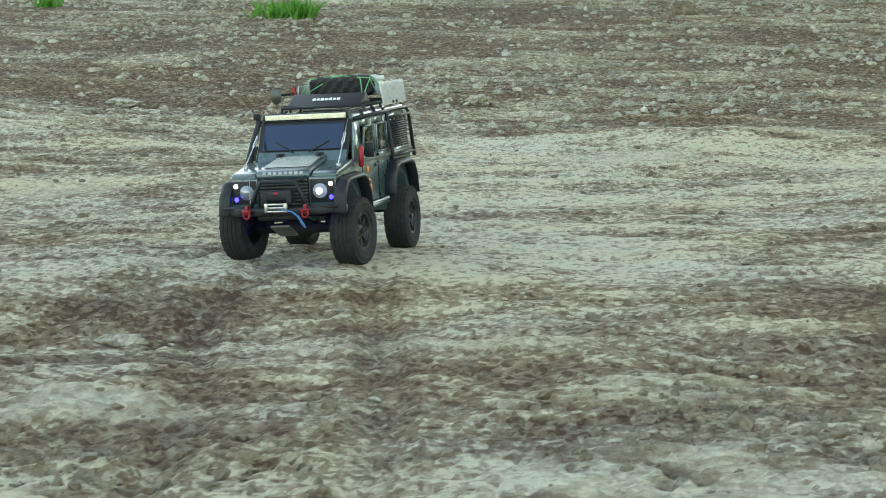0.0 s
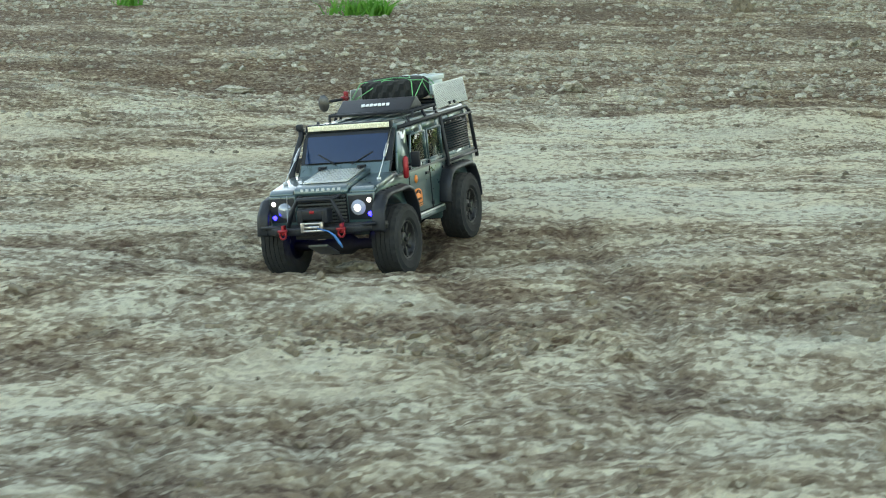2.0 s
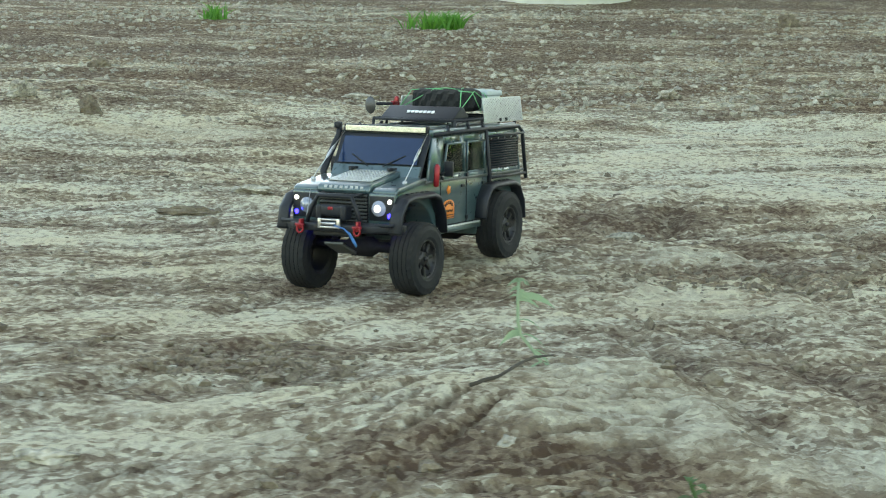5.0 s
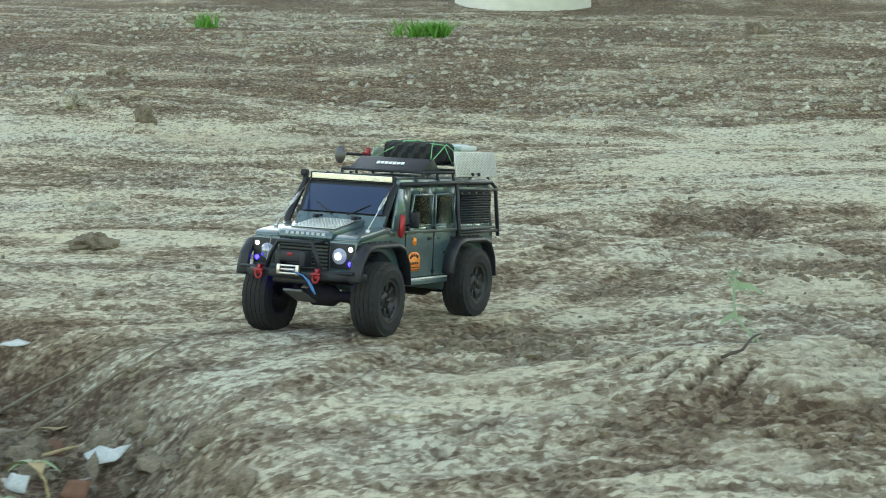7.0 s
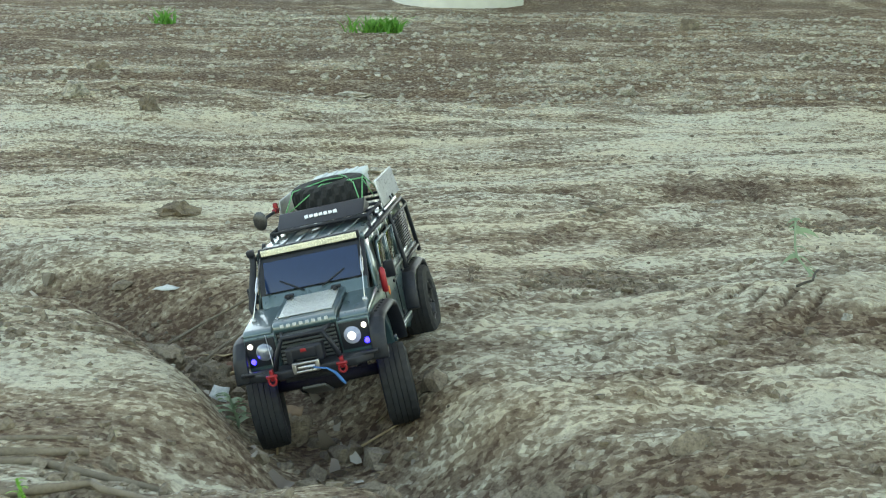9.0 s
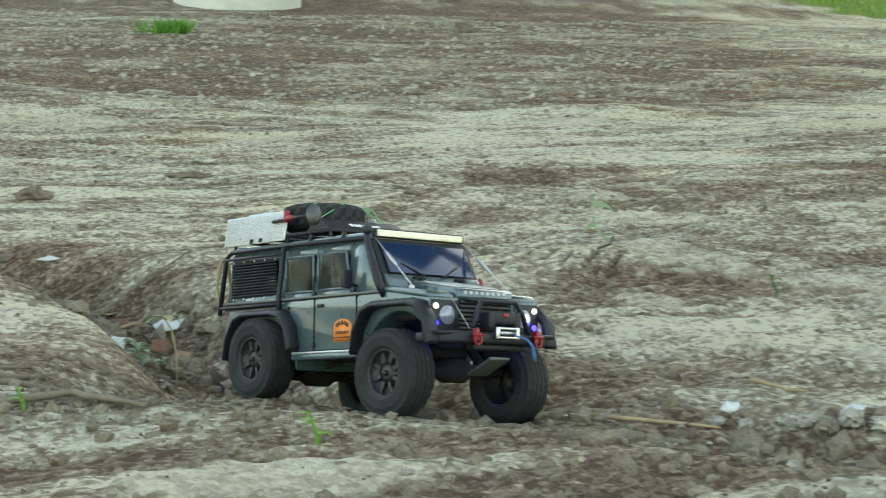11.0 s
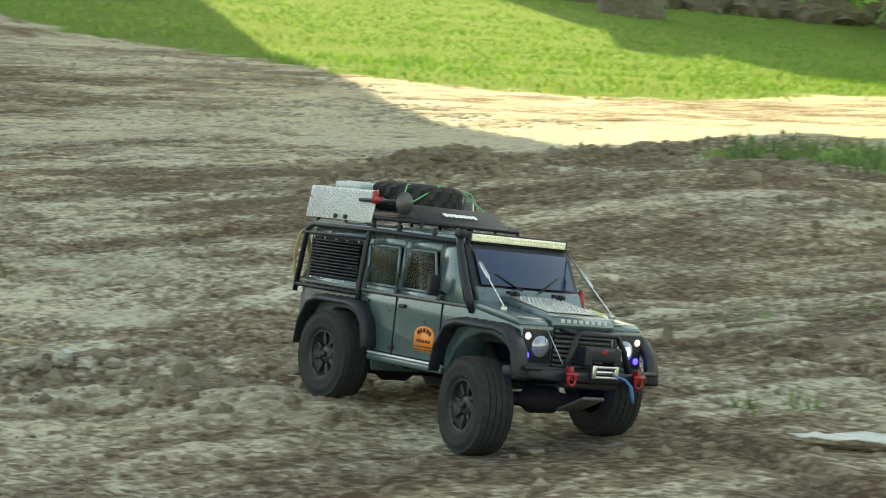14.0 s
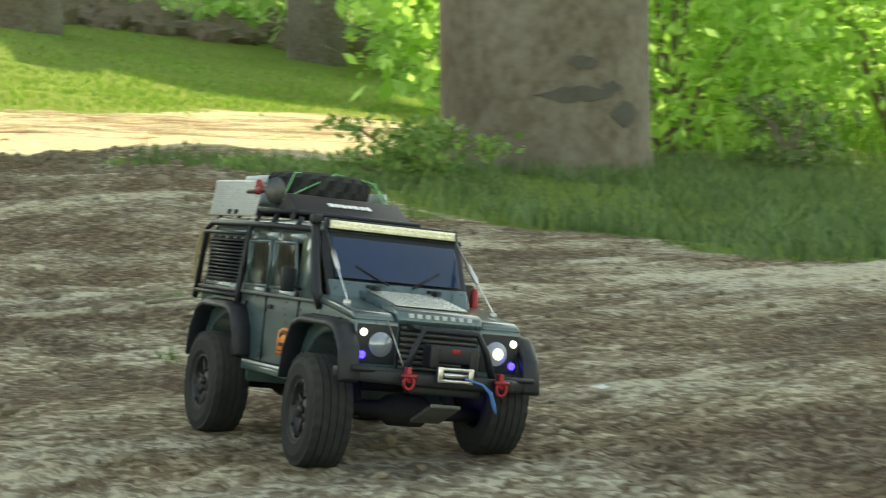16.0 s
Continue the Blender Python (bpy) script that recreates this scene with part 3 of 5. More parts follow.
def build_rubble():
    rng = np.random.RandomState(3)
    p = scatter(34000, -3.5, 6.5, 7.4, 14.5, 11, lambda x, y: np.clip((y - 7.6) / 1.2, .1, 1) * (.25 + .75 * (vnoise(x * 1.4, y * 1.8) > -.05)))
    rubble("gravel", "grey limestone gravel strewn over the slope", p, .004 + .021 * rng.rand(len(p)) ** 4, ROCK, 1)
    p = scatter(22000, -2.2, 4.2, -1.8, 8.4, 12, lambda x, y: soil_shade_mask(x, y) ** 1.5 * .9 + .03)
    rubble("clods", "crumbled brown earth clods on the bare ground", p, .003 + .011 * rng.rand(len(p)) ** 4, CLOD, 2, .75)
    p = scatter(2200, -2.2, 4.2, -1.8, 8.4, 13)
    rubble("pebbles", "small pale pebbles scattered on the earth", p, .002 + .007 * rng.rand(len(p)) ** 4, ROCK, 3)
    q = scatter(4600, -1.2, 1.0, .7, 3.6, 14, lambda x, y: np.exp(-(line_distance(x, y, GULLY)[0] / .12) ** 2) * .8)
    q2 = scatter(5000, -1.4, .9, .3, 2.1, 15, lambda x, y: np.exp(-(line_distance(x, y, RIDGE)[0] / .2) ** 2) * .8)
    q3 = np.concatenate([np.stack([cx + rng.randn(260) * cr * .7, cy + rng.randn(260) * cr * .5], 1) for cx, cy, cr in CHURNED])
    rubble("churned_clods", "dark crumbled clods where the earth is churned", q3, .003 + .010 * rng.rand(len(q3)) ** 3, CLOD, 9, .7)
    q4 = np.concatenate([np.stack([cx + rng.randn(n) * rx, cy + rng.randn(n) * ry], 1) for cx, cy, rx, ry, n in
                         ((2.6, 3.72, .3, .12, 500), (4.4, 5.0, .5, .12, 500), (3.3, 3.2, .4, .3, 150), (2.9, 1.9, .3, .5, 120), (1.15, .02, .10, .05, 24), (1.7, .5, .4, .3, 60))])
    rubble("bank_clods", "dark lumpy clods along the crest and the bank", q4, .004 + .026 * rng.rand(len(q4)) ** 3, CLOD, 10, .8)
    rubble("ridge_clods", "brown clods churned up along the ridge", q2, .003 + .014 * rng.rand(len(q2)) ** 3, CLOD, 8, .8)
    rubble("gully_stones", "broken stones and clods lying along the gully", q, .004 + .026 * rng.rand(len(q)) ** 3, CLOD, 4, .8)


build_rubble()


# ---- pillars and deck of the bridge, and an added far deck ----
def pillar(x, y, r, h, mat, label, marks=False):
    base = gz(x, y)
    bm = bmesh.new()
    lathe(bm, [(0.001, -.6), (r * 1.03, -.6), (r * 1.03, .05), (r, .12), (r * .985, h), (0.001, h)], 64, "z")
    ob = tagged(part("bridge_pillar", bm, mat, m=pose(x, y, base)), label, "pillar", "bridge pillars")
    if marks:
        rng = random.Random(5)
        bm = bmesh.new()
        for a0, a1, z0, z1 in ((-130, -113, .52, .60), (-148, -104, .35, .43), (-106, -84, .22, .36), (-112, -98, .40, .46)):
            n = 9
            lo, hi = [], []
            for k in range(n + 1):
                a = radians(a0 + (a1 - a0) * k / n)
                t = math.sin(math.pi * k / n)
                for row, zz in ((lo, z0 + (z1 - z0) * .45 * (1 - t) + rng.uniform(-.01, .01)), (hi, z1 - (z1 - z0) * .45 * (1 - t) + rng.uniform(-.01, .01))):
                    row.append(bm.verts.new(((r + .006) * math.cos(a), (r + .006) * math.sin(a), zz)))
            for k in range(n):
                bm.faces.new((lo[k], lo[k + 1], hi[k + 1], hi[k]))
        part("spray_paint_mark", bm, GRAFFITI, ob, "smeared dark grey spray paint")
    return ob


pillar(7.585, 4.58, .59, 11.5, CONCRETE, "massive stained concrete bridge pillar with dark spray marks", True)
pillar(19.5, 24.7, .56, 11.0, CONCRETE, "round grey concrete bridge pillar on the bank")
pillar(26.0, 24.3, .56, 11.0, CONCRETE, "round grey concrete bridge pillar on the bank")
pillar(0.62, 15.6, .52, 11.0, CONCRETE_PALE, "pale round concrete bridge pillar on the slope")


def deck(name, outline, z, label):
    """A concrete deck overhead, given by the outline of the shade that it throws on the ground."""
    shift = sun_way / sun_way.z * z
    bm = bmesh.new()
    prism(bm, [(x + shift.x, y + shift.y) for x, y in outline], z, z + .9, axis="z")
    return tagged(part(name, bm, CONCRETE, smooth=False), label, "bridge deck", kind="structure")


# The bridge's unseen deck, its outline cut to fit the shade below.
deck("bridge_deck", [(-7, -7), (8.6, -7), (8.7, 5.3), (4.55, 5.75), (7.6, 15.6), (10.5, 25), (-7, 25)], 13.0, "grey concrete bridge deck overhead")
# Out of view, added only to darken the ground beyond the lawn.
deck("shade_deck_far", [(13.6, 9.5), (14.8, 16), (16.8, 26), (20, 40), (40, 40), (38, 28), (21, 18)], 15.0, "unseen concrete deck added overhead for the shade beyond the lawn")


# ---- plants ----
def blades(name, label, pts, height, width, mat, seed, lean=.5):
    rng = np.random.RandomState(seed)
    n = len(pts)
    z = ground_height(pts[:, 0], pts[:, 1])
    a, b = rng.rand(n) * 6.28, rng.rand(n) * 6.28
    h = height * (.45 + .8 * rng.rand(n))
    w = width * (.6 + .8 * rng.rand(n)) / 2
    base = np.c_[pts, z - .01]
    side = np.c_[np.cos(a) * w, np.sin(a) * w, 0 * w]
    tip = np.c_[np.cos(b), np.sin(b), 0 * b] * (h * lean * rng.rand(n))[:, None]
    mid = base + tip * .35 + np.c_[0 * h, 0 * h, h * .6]
    top = base + tip + np.c_[0 * h, 0 * h, h]
    v = np.stack([base - side, base + side, mid + side * .7, mid - side * .7, top], 1).reshape(-1, 3)
    k = np.arange(n)[:, None] * 5
    faces = np.concatenate([k + [0, 1, 2, 3]], 0).tolist() + (k + [3, 2, 4]).tolist()
    ob = mesh_part(name, v.tolist(), faces, mat)
    return tagged(ob, label, "grass", kind="stuff")


def build_grass():
    p = scatter(60000, 3.5, 24, 9.4, 30, 21, lambda x, y: lawn_mask(x, y) * np.clip(1.4 - (np.hypot(x, y) - 12) * .05, .3, 1) * np.clip(.8 + 2.2 * vnoise(x * .9, y * 2.2), .1, 1))
    blades("lawn_grass", "short yellow-green lawn in the sun", p, .065, .022, GRASS, 1, .9)
    p = scatter(60000, 3.0, 11, -2.5, 5.3, 22, lambda x, y: lawn_mask(x, y) * np.clip(.5 + 1.6 * vnoise(x * 2, y * 2), .12, 1))
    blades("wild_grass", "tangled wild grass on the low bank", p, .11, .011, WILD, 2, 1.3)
    p = scatter(5000, 9.5, 20, 4.6, 9.6, 23, lambda x, y: lawn_mask(x, y))
    blades("wild_grass", "rank grass beneath the bushes", p, .3, .02, GRASS, 3, .7)
    p = np.concatenate([scatter(240, -.2, .02, 11.8, 12.0, 24), scatter(60, -.32, -.05, 11.75, 12.1, 28), scatter(60, -1.55, -1.42, 12.3, 12.45, 25)])
    blades("grass_tuft", "bright green weeds on the stony slope", p, .10, .013, TUFT, 4, 1.6)
    p = np.concatenate([scatter(60, 1.5, 1.9, .9, 1.1, 26), scatter(30, .85, 1.0, .12, .2, 27)])
    blades("grass_tuft", "sparse green grass sprouting from the earth", p, .03, .005, WILD, 5, .9)


build_grass()


def bush(x, y, r, h, n, seed, leaf=.07, label="leafy green bush in the sun", mat=None):
    """Stems from the ground with a crown of loose leaves in uneven clumps."""
    rng = np.random.RandomState(seed)
    z = gz(x, y)
    root = tagged(new("bush"), label, "bush")
    root.matrix_basis = pose(x, y, z)
    clumps = [(r * (rng.rand(3) * 2 - 1) * [1, 1, 0] + [0, 0, h * (.08 + .92 * rng.rand())]) for _ in range(26)]
    bm = bmesh.new()
    for c in clumps[::3]:
        tube(bm, [(0, 0, -.1), (c[0] * .3, c[1] * .3, c[2] * .5), tuple(c)], [.03, .018, .006], 6)
    part("stem", bm, TWIG, root)
    k = rng.randint(0, len(clumps), n)
    cs = np.array(clumps)[k] + rng.randn(n, 3) * [r * .25, r * .25, h * .09]
    cs[:, 2] = np.abs(cs[:, 2])
    a, b = rng.randn(n, 3), rng.randn(n, 3)
    a /= np.linalg.norm(a, axis=1)[:, None]
    b -= a * (a * b).sum(1)[:, None]
    b /= np.linalg.norm(b, axis=1)[:, None]
    s = leaf * (.5 + rng.rand(n))[:, None]
    v = np.stack([cs - a * s, cs + b * s * .5, cs + a * s, cs - b * s * .5], 1).reshape(-1, 3)
    f = (np.arange(n)[:, None] * 4 + [0, 1, 2, 3]).tolist()
    mesh_part("crown", v.tolist(), f, mat or LEAF, root)
    return root


for k, (x, y, r, h, n, leaf) in enumerate([
        (10.4, 5.6, .9, 2.8, 5000, .055), (11.8, 6.4, 1.3, 3.4, 6000, .06), (13.0, 5.2, 1.4, 3.2, 8000, .05), (13.8, 7.8, 1.6, 3.6, 6000, .07),
        (16.5, 9.0, 2.0, 4.2, 4000, .12), (17, 6, 2, 4.6, 4000, .12), (20, 13, 2.4, 5, 4000, .15), (22, 9, 3, 6, 4500, .18),
        (29, 23.5, 2.2, 4.5, 3000, .16), (25, 20, 1.6, 2.6, 7000, .07), (31, 29, 3, 6, 3000, .2), (36, 24, 3, 6, 3000, .2)]):
    bush(x, y, r, h, n, 40 + k, leaf)
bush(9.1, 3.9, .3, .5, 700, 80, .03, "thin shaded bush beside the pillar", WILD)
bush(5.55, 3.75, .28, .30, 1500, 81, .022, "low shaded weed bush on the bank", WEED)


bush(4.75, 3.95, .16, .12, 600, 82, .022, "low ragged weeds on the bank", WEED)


def stone_bank():
    rng = np.random.RandomState(9)
    p = scatter(1500, 17, 36, 27, 33, 31)
    rubble("stone_bank", "heaped grey stones of the far bank", p, .1 + .4 * rng.rand(len(p)) ** 2, CLOD, 6, .9)


stone_bank()


# ---- the model car ----
R_TYRE, HALF_BASE, HALF_TRACK = .060, .162, .100


def wheel(parent, sx, sy):
    """One wheel about its own centre, its outer face towards +y (turned for the other side)."""
    hub = new("wheel")
    hub.parent = parent
    s = 1 if sy > 0 else -1
    w = .0225
    rt = R_TYRE
    bm = bmesh.new()
    prof = [(.031, -w + .004), (.036, -w), (.048, -w - .0005), (.055, -w + .002, .0008, 0, 4)]
    for i, y in enumerate((-.0205, -.0125, -.0115, -.0045, -.0035, .0035, .0045, .0115, .0125, .0205)):
        lug = i in (0, 9)
        r = rt - (.0015 if lug else 0)
        prof.append((r, y, .0014 if lug else .0005, i // 2, 4))
        if i in (1, 3, 5, 7):
            prof += [(rt - .0042, y + .0002), (rt - .0042, y + .0008)]
    prof += [(.055, w - .002, .0008, 2, 4), (.048, w + .0005), (.036, w), (.031, w - .004)]
    lathe(bm, prof, 96)
    part("tyre", bm, RUBBER, hub, "dusty black off-road tyre", smooth=False)
    bm = bmesh.new()
    lathe(bm, [(.0325, -.018), (.0325, .019), (.030, .0195), (.029, .016), (.028, .010), (.013, .008), (.0115, .013), (.007, .0145), (.0005, .0145)], 48)
    for k in range(8):
        a = k * math.pi / 4
        box(bm, (.016, .006, .006), (.021 * math.cos(a), .011, .021 * math.sin(a)), .001, (0, -math.degrees(a), 0))
        tube(bm, [(.0285 * math.cos(a + .4), .016, .0285 * math.sin(a + .4)), (.0285 * math.cos(a + .4), .0205, .0285 * math.sin(a + .4))], .0013, 6)
    tube(bm, [(0, .012, 0), (0, .0195, 0)], .0042, 6)
    part("rim", bm, RIM, hub, "black spoked wheel rim")
    if s < 0:
        for ch in hub.children:
            ch.matrix_basis = pose(0, 0, 0, 0, 0, 180)
    return hub


def arch(cx, r, a0=0, a1=180, n=14):
    return [(cx + r * math.cos(radians(a0 + (a1 - a0) * k / n)), .062 + r * .95 * math.sin(radians(a0 + (a1 - a0) * k / n))) for k in range(n + 1)]


def side_window(car, x0, x1, z0, z1, y, slant=0.0):
    s = 1 if y > 0 else -1
    bm = bmesh.new()
    lo, hi = sorted((y, y + s * .0018))
    prism(bm, [(x0, z0), (x1, z0), (x1 - slant, z1), (x0, z1)], lo, hi, .0008)
    pane = part("side_window", bm, SIDE_GLASS, car, "clear side window into the dark cabin")
    pane.visible_shadow = False
    bm = bmesh.new()
    for a, b in (((x0, z0), (x1, z0)), ((x1, z0), (x1 - slant, z1)), ((x1 - slant, z1), (x0, z1)), ((x0, z1), (x0, z0))):
        tube(bm, [(a[0], y + s * .0015, a[1]), (b[0], y + s * .0015, b[1])], .0021, 6)
    part("window_seal", bm, PAINT, pane)


def build_car():
    car = tagged(new("model_car"), "green-grey radio-controlled off-road model car, loaded roof rack", "model car")
    # lower tub with wheel arches cut out of the side outline
    outline = [(.226, .104), (.228, .150), (.222, .158), (.118, .174), (.110, .166), (-.268, .164), (-.274, .120), (-.270, .092), (-.246, .092)]
    outline += arch(-HALF_BASE, .079, 180, 0)
    outline += [(-.080, .080), (.080, .080)]
    outline += [(x, z) for x, z in arch(HALF_BASE, .079, 180, 0)][:-4]
    bm = bmesh.new()
    prism(bm, outline, -.094, .094, .003)
    part("body", bm, PAINT, car, "satin green-grey painted body shell")
    # floor and wheel wells
    bm = bmesh.new()
    box(bm, (.40, .09, .026), (-.06, 0, .090), .004)
    box(bm, (.05, .06, .02), (.19, .0, .098), .004)
    box(bm, (.14, .15, .02), (-HALF_BASE, 0, .140), .003)
    box(bm, (.13, .15, .02), (HALF_BASE, 0, .136), .003)
    part("chassis", bm, DARK, car, "dark chassis under the body")
    # cabin: pillars and rails round open windows, a closed back, seats inside
    def side_wall(x, z, s, inset):
        return (x, s * (.0935 - (z - .166) * .137 - inset), z)

    def side_piece(name, outline, s, label=""):
        bm = bmesh.new()
        out = [bm.verts.new(side_wall(x, z, s, 0)) for x, z in outline]
        inn = [bm.verts.new(side_wall(x, z, s, .005)) for x, z in outline]
        n = len(outline)
        fs = [bm.faces.new(out), bm.faces.new(inn[::-1])]
        fs += [bm.faces.new((out[i], inn[i], inn[(i + 1) % n], out[(i + 1) % n])) for i in range(n)]
        bmesh.ops.recalc_face_normals(bm, faces=fs)
        bmesh.ops.bevel(bm, geom=bm.edges[:], offset=.0009, segments=1, affect='EDGES')
        part(name, bm, PAINT, car, label)

    for s in (1, -1):
        side_piece("windscreen_pillar", [(.112, .164), (.076, .240), (.037, .240), (.037, .226), (.049, .175), (.049, .164)], s)
        side_piece("door_pillar", [(-.043, .164), (-.029, .164), (-.029, .240), (-.043, .240)], s, "pale green-grey door pillar")
        side_piece("rear_pillar", [(-.128, .164), (-.111, .164), (-.111, .240), (-.128, .240)], s)
        side_piece("back_corner", [(-.268, .164), (-.258, .164), (-.258, .240), (-.264, .240)], s)
        for x0, x1 in ((-.1105, -.0435), (-.0285, .0365), (-.2575, -.1285)):
            side_piece("window_rail", [(x0, .226), (x1, .226), (x1, .240), (x0, .240)], s)
            side_piece("window_ledge", [(x0, .164), (x1 + (.012 if x1 > 0 else 0), .164), (x1 + (.012 if x1 > 0 else 0), .174), (x0, .174)], s)
    bm = bmesh.new()
    prism(bm, [(-.270, .164), (-.264, .164), (-.260, .240), (-.266, .240)], -.086, .086, .001)
    part("back_wall", bm, PAINT, car)
    for s in (1, -1):
        for x in (.010, -.075):
            bm = bmesh.new()
            box(bm, (.010, .044, .052), (x - .020, s * .042, .190), .005, (0, -10, 0))
            box(bm, (.046, .046, .014), (x, s * .042, .170), .005)
            box(bm, (.008, .022, .014), (x - .026, s * .042, .222), .004, (0, -10, 0))
            part("cabin_seat", bm, DARK, car, "black seat inside the cabin")
    bm = bmesh.new()
    box(bm, (.030, .150, .026), (.088, 0, .174), .006)
    part("dashboard", bm, DARK, car)
    bm = bmesh.new()
    box(bm, (.346, .170, .015), (-.093, 0, .2445), .006, seg=3)
    roof = part("roof_panel", bm, PAINT, car, "green-grey ribbed roof panel")
    for y in (-.05, -.025, 0, .025, .05):
        bm = bmesh.new()
        box(bm, (.30, .008, .004), (-.10, y, .2520), .0015)
        part("roof_rib", bm, PAINT, roof)
    # windscreen in a black frame
    bm = bmesh.new()
    prism(bm, [(.118, .172), (.123, .172), (.083, .243), (.078, .243)], -.084, .084, .002)
    frame_ = part("windscreen_frame", bm, BLACK, car, "black windscreen frame")
    bm = bmesh.new()
    prism(bm, [(.1118, .194), (.1138, .194), (.0885, .237), (.0865, .237)], -.074, .074, .0006)
    part("windscreen", bm, GLASS, frame_, "dark windscreen, its blue reflection in the colour", m=pose(.0025, 0, 0))
    bm = bmesh.new()
    prism(bm, [(.119, .173), (.1262, .173), (.1158, .1915), (.109, .1915)], -.082, .082, .0015)
    part("windscreen_base", bm, PAINT, frame_, "green-grey panel below the windscreen")
    for s in (1, -1):
        bm = bmesh.new()
        tube(bm, [(.1175, s * .014, .190), (.105, s * .05, .208)], .0013, 6)
        part("wiper", bm, BLACK, frame_, m=pose(.0035, 0, 0))
    # bonnet with a raised middle and tread plate
    bm = bmesh.new()
    prism(bm, [(.226, .150), (.231, .156), (.229, .164), (.222, .168), (.120, .183), (.112, .176)], -.048, .048, .0025)
    bonnet = part("bonnet", bm, PAINT, car, "green-grey raised bonnet")
    bm = bmesh.new()
    prism(bm, [(.208, .1708), (.126, .1826), (.126, .1838), (.208, .1721)], -.040, .040, .0004)
    for i in range(17):
        for j in range(13):
            x, y = .130 + i * .0046, -.036 + j * .006 + (.003 if i % 2 else 0)
            box(bm, (.0035, .0011, .0007), (x, y, .1838 - (x - .126) * .1427 + .0003), 0, (0, 8, 45 if (i + j) % 2 else -45))
    part("tread_plate", bm, ALLOY, bonnet, "brushed tread plate on the bonnet")
    for s in (1, -1):
        bm = bmesh.new()
        box(bm, (.010, .014, .004), (.130, s * .036, .187), .001)
        box(bm, (.014, .005, .005), (.136, s * .036, .186), .001)
        part("bonnet_hinge", bm, BLACK, bonnet)
    bm = bmesh.new()
    for k in range(8):
        box(bm, (.0015, .0055, .0045), (.2292, (k - 3.5) * .0095, .1622), .0004, (0, -14, 0))
    part("bonnet_badge", bm, BADGE, bonnet, "row of pale raised badge blocks")
    # wing tops and lamp panels
    for s in (1, -1):
        bm = bmesh.new()
        prism(bm, [(.120, .166), (.226, .152), (.227, .158), (.218, .163), (.125, .175)], *sorted((s * .050, s * .095)), .003)
        part("wing_top", bm, PAINT, car)
        bm = bmesh.new()
        prism(bm, [(.222, .105), (.2305, .105), (.2305, .154), (.222, .155)], *sorted((s * .046, s * .094)), .002)
        panel = part("lamp_panel", bm, PAINT, car, "square headlamp surround")
        bm = bmesh.new()
        box(bm, (.002, .044, .040), (.2312, s * .0705, .1305), .001)
        part("lamp_back", bm, BLACK, panel)
        on = s > 0
        bm = bmesh.new()
        lathe(bm, [(.0005, .007), (.006, .0062), (.0100, .004), (.0116, .0015), (.0126, .0015), (.0126, 0)], 32)
        part("headlamp", bm, LENS if on else LENS_OFF, panel, "round glowing headlamp" if on else "round unlit headlamp", m=pose(.2315, s * .066, .1305, 0, 0, -90))
        if on:
            bm = bmesh.new()
            lathe(bm, [(.0005, .0025), (.004, .0018), (.0062, .0004), (.0062, 0)], 24)
            part("bulb", bm, BULB, panel, "bright lamp bulb", m=pose(.2372, s * .066, .1305, 0, 0, -90))
        for z, mat, nm in ((.142, LAMP, "side_lamp"), (.119, BLUE_LED, "marker_lamp")):
            bm = bmesh.new()
            lathe(bm, [(.0005, .003), (.0030, .0022), (.0040, .0008), (.0040, 0)], 20)
            part(nm, bm, mat, panel, "small white glowing lamp" if z > .13 else "small blue glowing lamp", m=pose(.2318, s * .0855, z, 0, 0, -90))
    # grille
    bm = bmesh.new()
    box(bm, (.004, .090, .050), (.2265, 0, .130), .001)
    grille = part("grille", bm, DARK, car, "black slatted radiator grille")
    for k in range(8):
        bm = bmesh.new()
        box(bm, (.004, .086, .0022), (.2300, 0, .109 + k * .0058), .0006, (0, 25, 0))
        part("slat", bm, GRILLE, grille)
    # flares
    for cx in (HALF_BASE, -HALF_BASE):
        for s in (1, -1):
            bm = bmesh.new()
            outer = [(cx + .090, .094), (cx + .082, .128), (cx + .062, .149), (cx + .040, .153), (cx - .042, .153), (cx - .064, .147), (cx - .084, .118), (cx - .090, .084)]
            inner = [(cx + .082, .094), (cx + .075, .125), (cx + .058, .143), (cx + .038, .1475), (cx - .040, .1475), (cx - .060, .141), (cx - .078, .115), (cx - .083, .084)]
            rings = []
            for (ax, az), (bx, bz) in zip(outer, inner):
                mx, mz = (ax + bx) / 2, (az + bz) / 2
                rings.append([bm.verts.new(p) for p in ((ax, s * .093, az), (mx + (ax - mx) * .75, s * .108, mz + (az - mz) * .75), (mx, s * .1145, mz - .002), (bx, s * .1145, bz - .004), (bx, s * .093, bz - .004))])
            for q, t in zip(rings, rings[1:]):
                for k in range(5):
                    bm.faces.new((q[k], q[(k + 1) % 5], t[(k + 1) % 5], t[k]))
            bm.faces.new(rings[0])
            bm.faces.new(rings[-1][::-1])
            bmesh.ops.recalc_face_normals(bm, faces=bm.faces[:])
            bmesh.ops.bevel(bm, geom=bm.edges[:], offset=.0012, segments=1, affect='EDGES')
            fl = part("wheel_flare", bm, BLACK, car, "black plastic wheel arch flare")
            for k in range(5):
                bm = bmesh.new()
                box(bm, (.008, .009, .002), (cx - .034 + k * .018, s * .103, .1515), .0006, (s * -20, 0, 0))
                part("flare_pad", bm, DARK, fl)
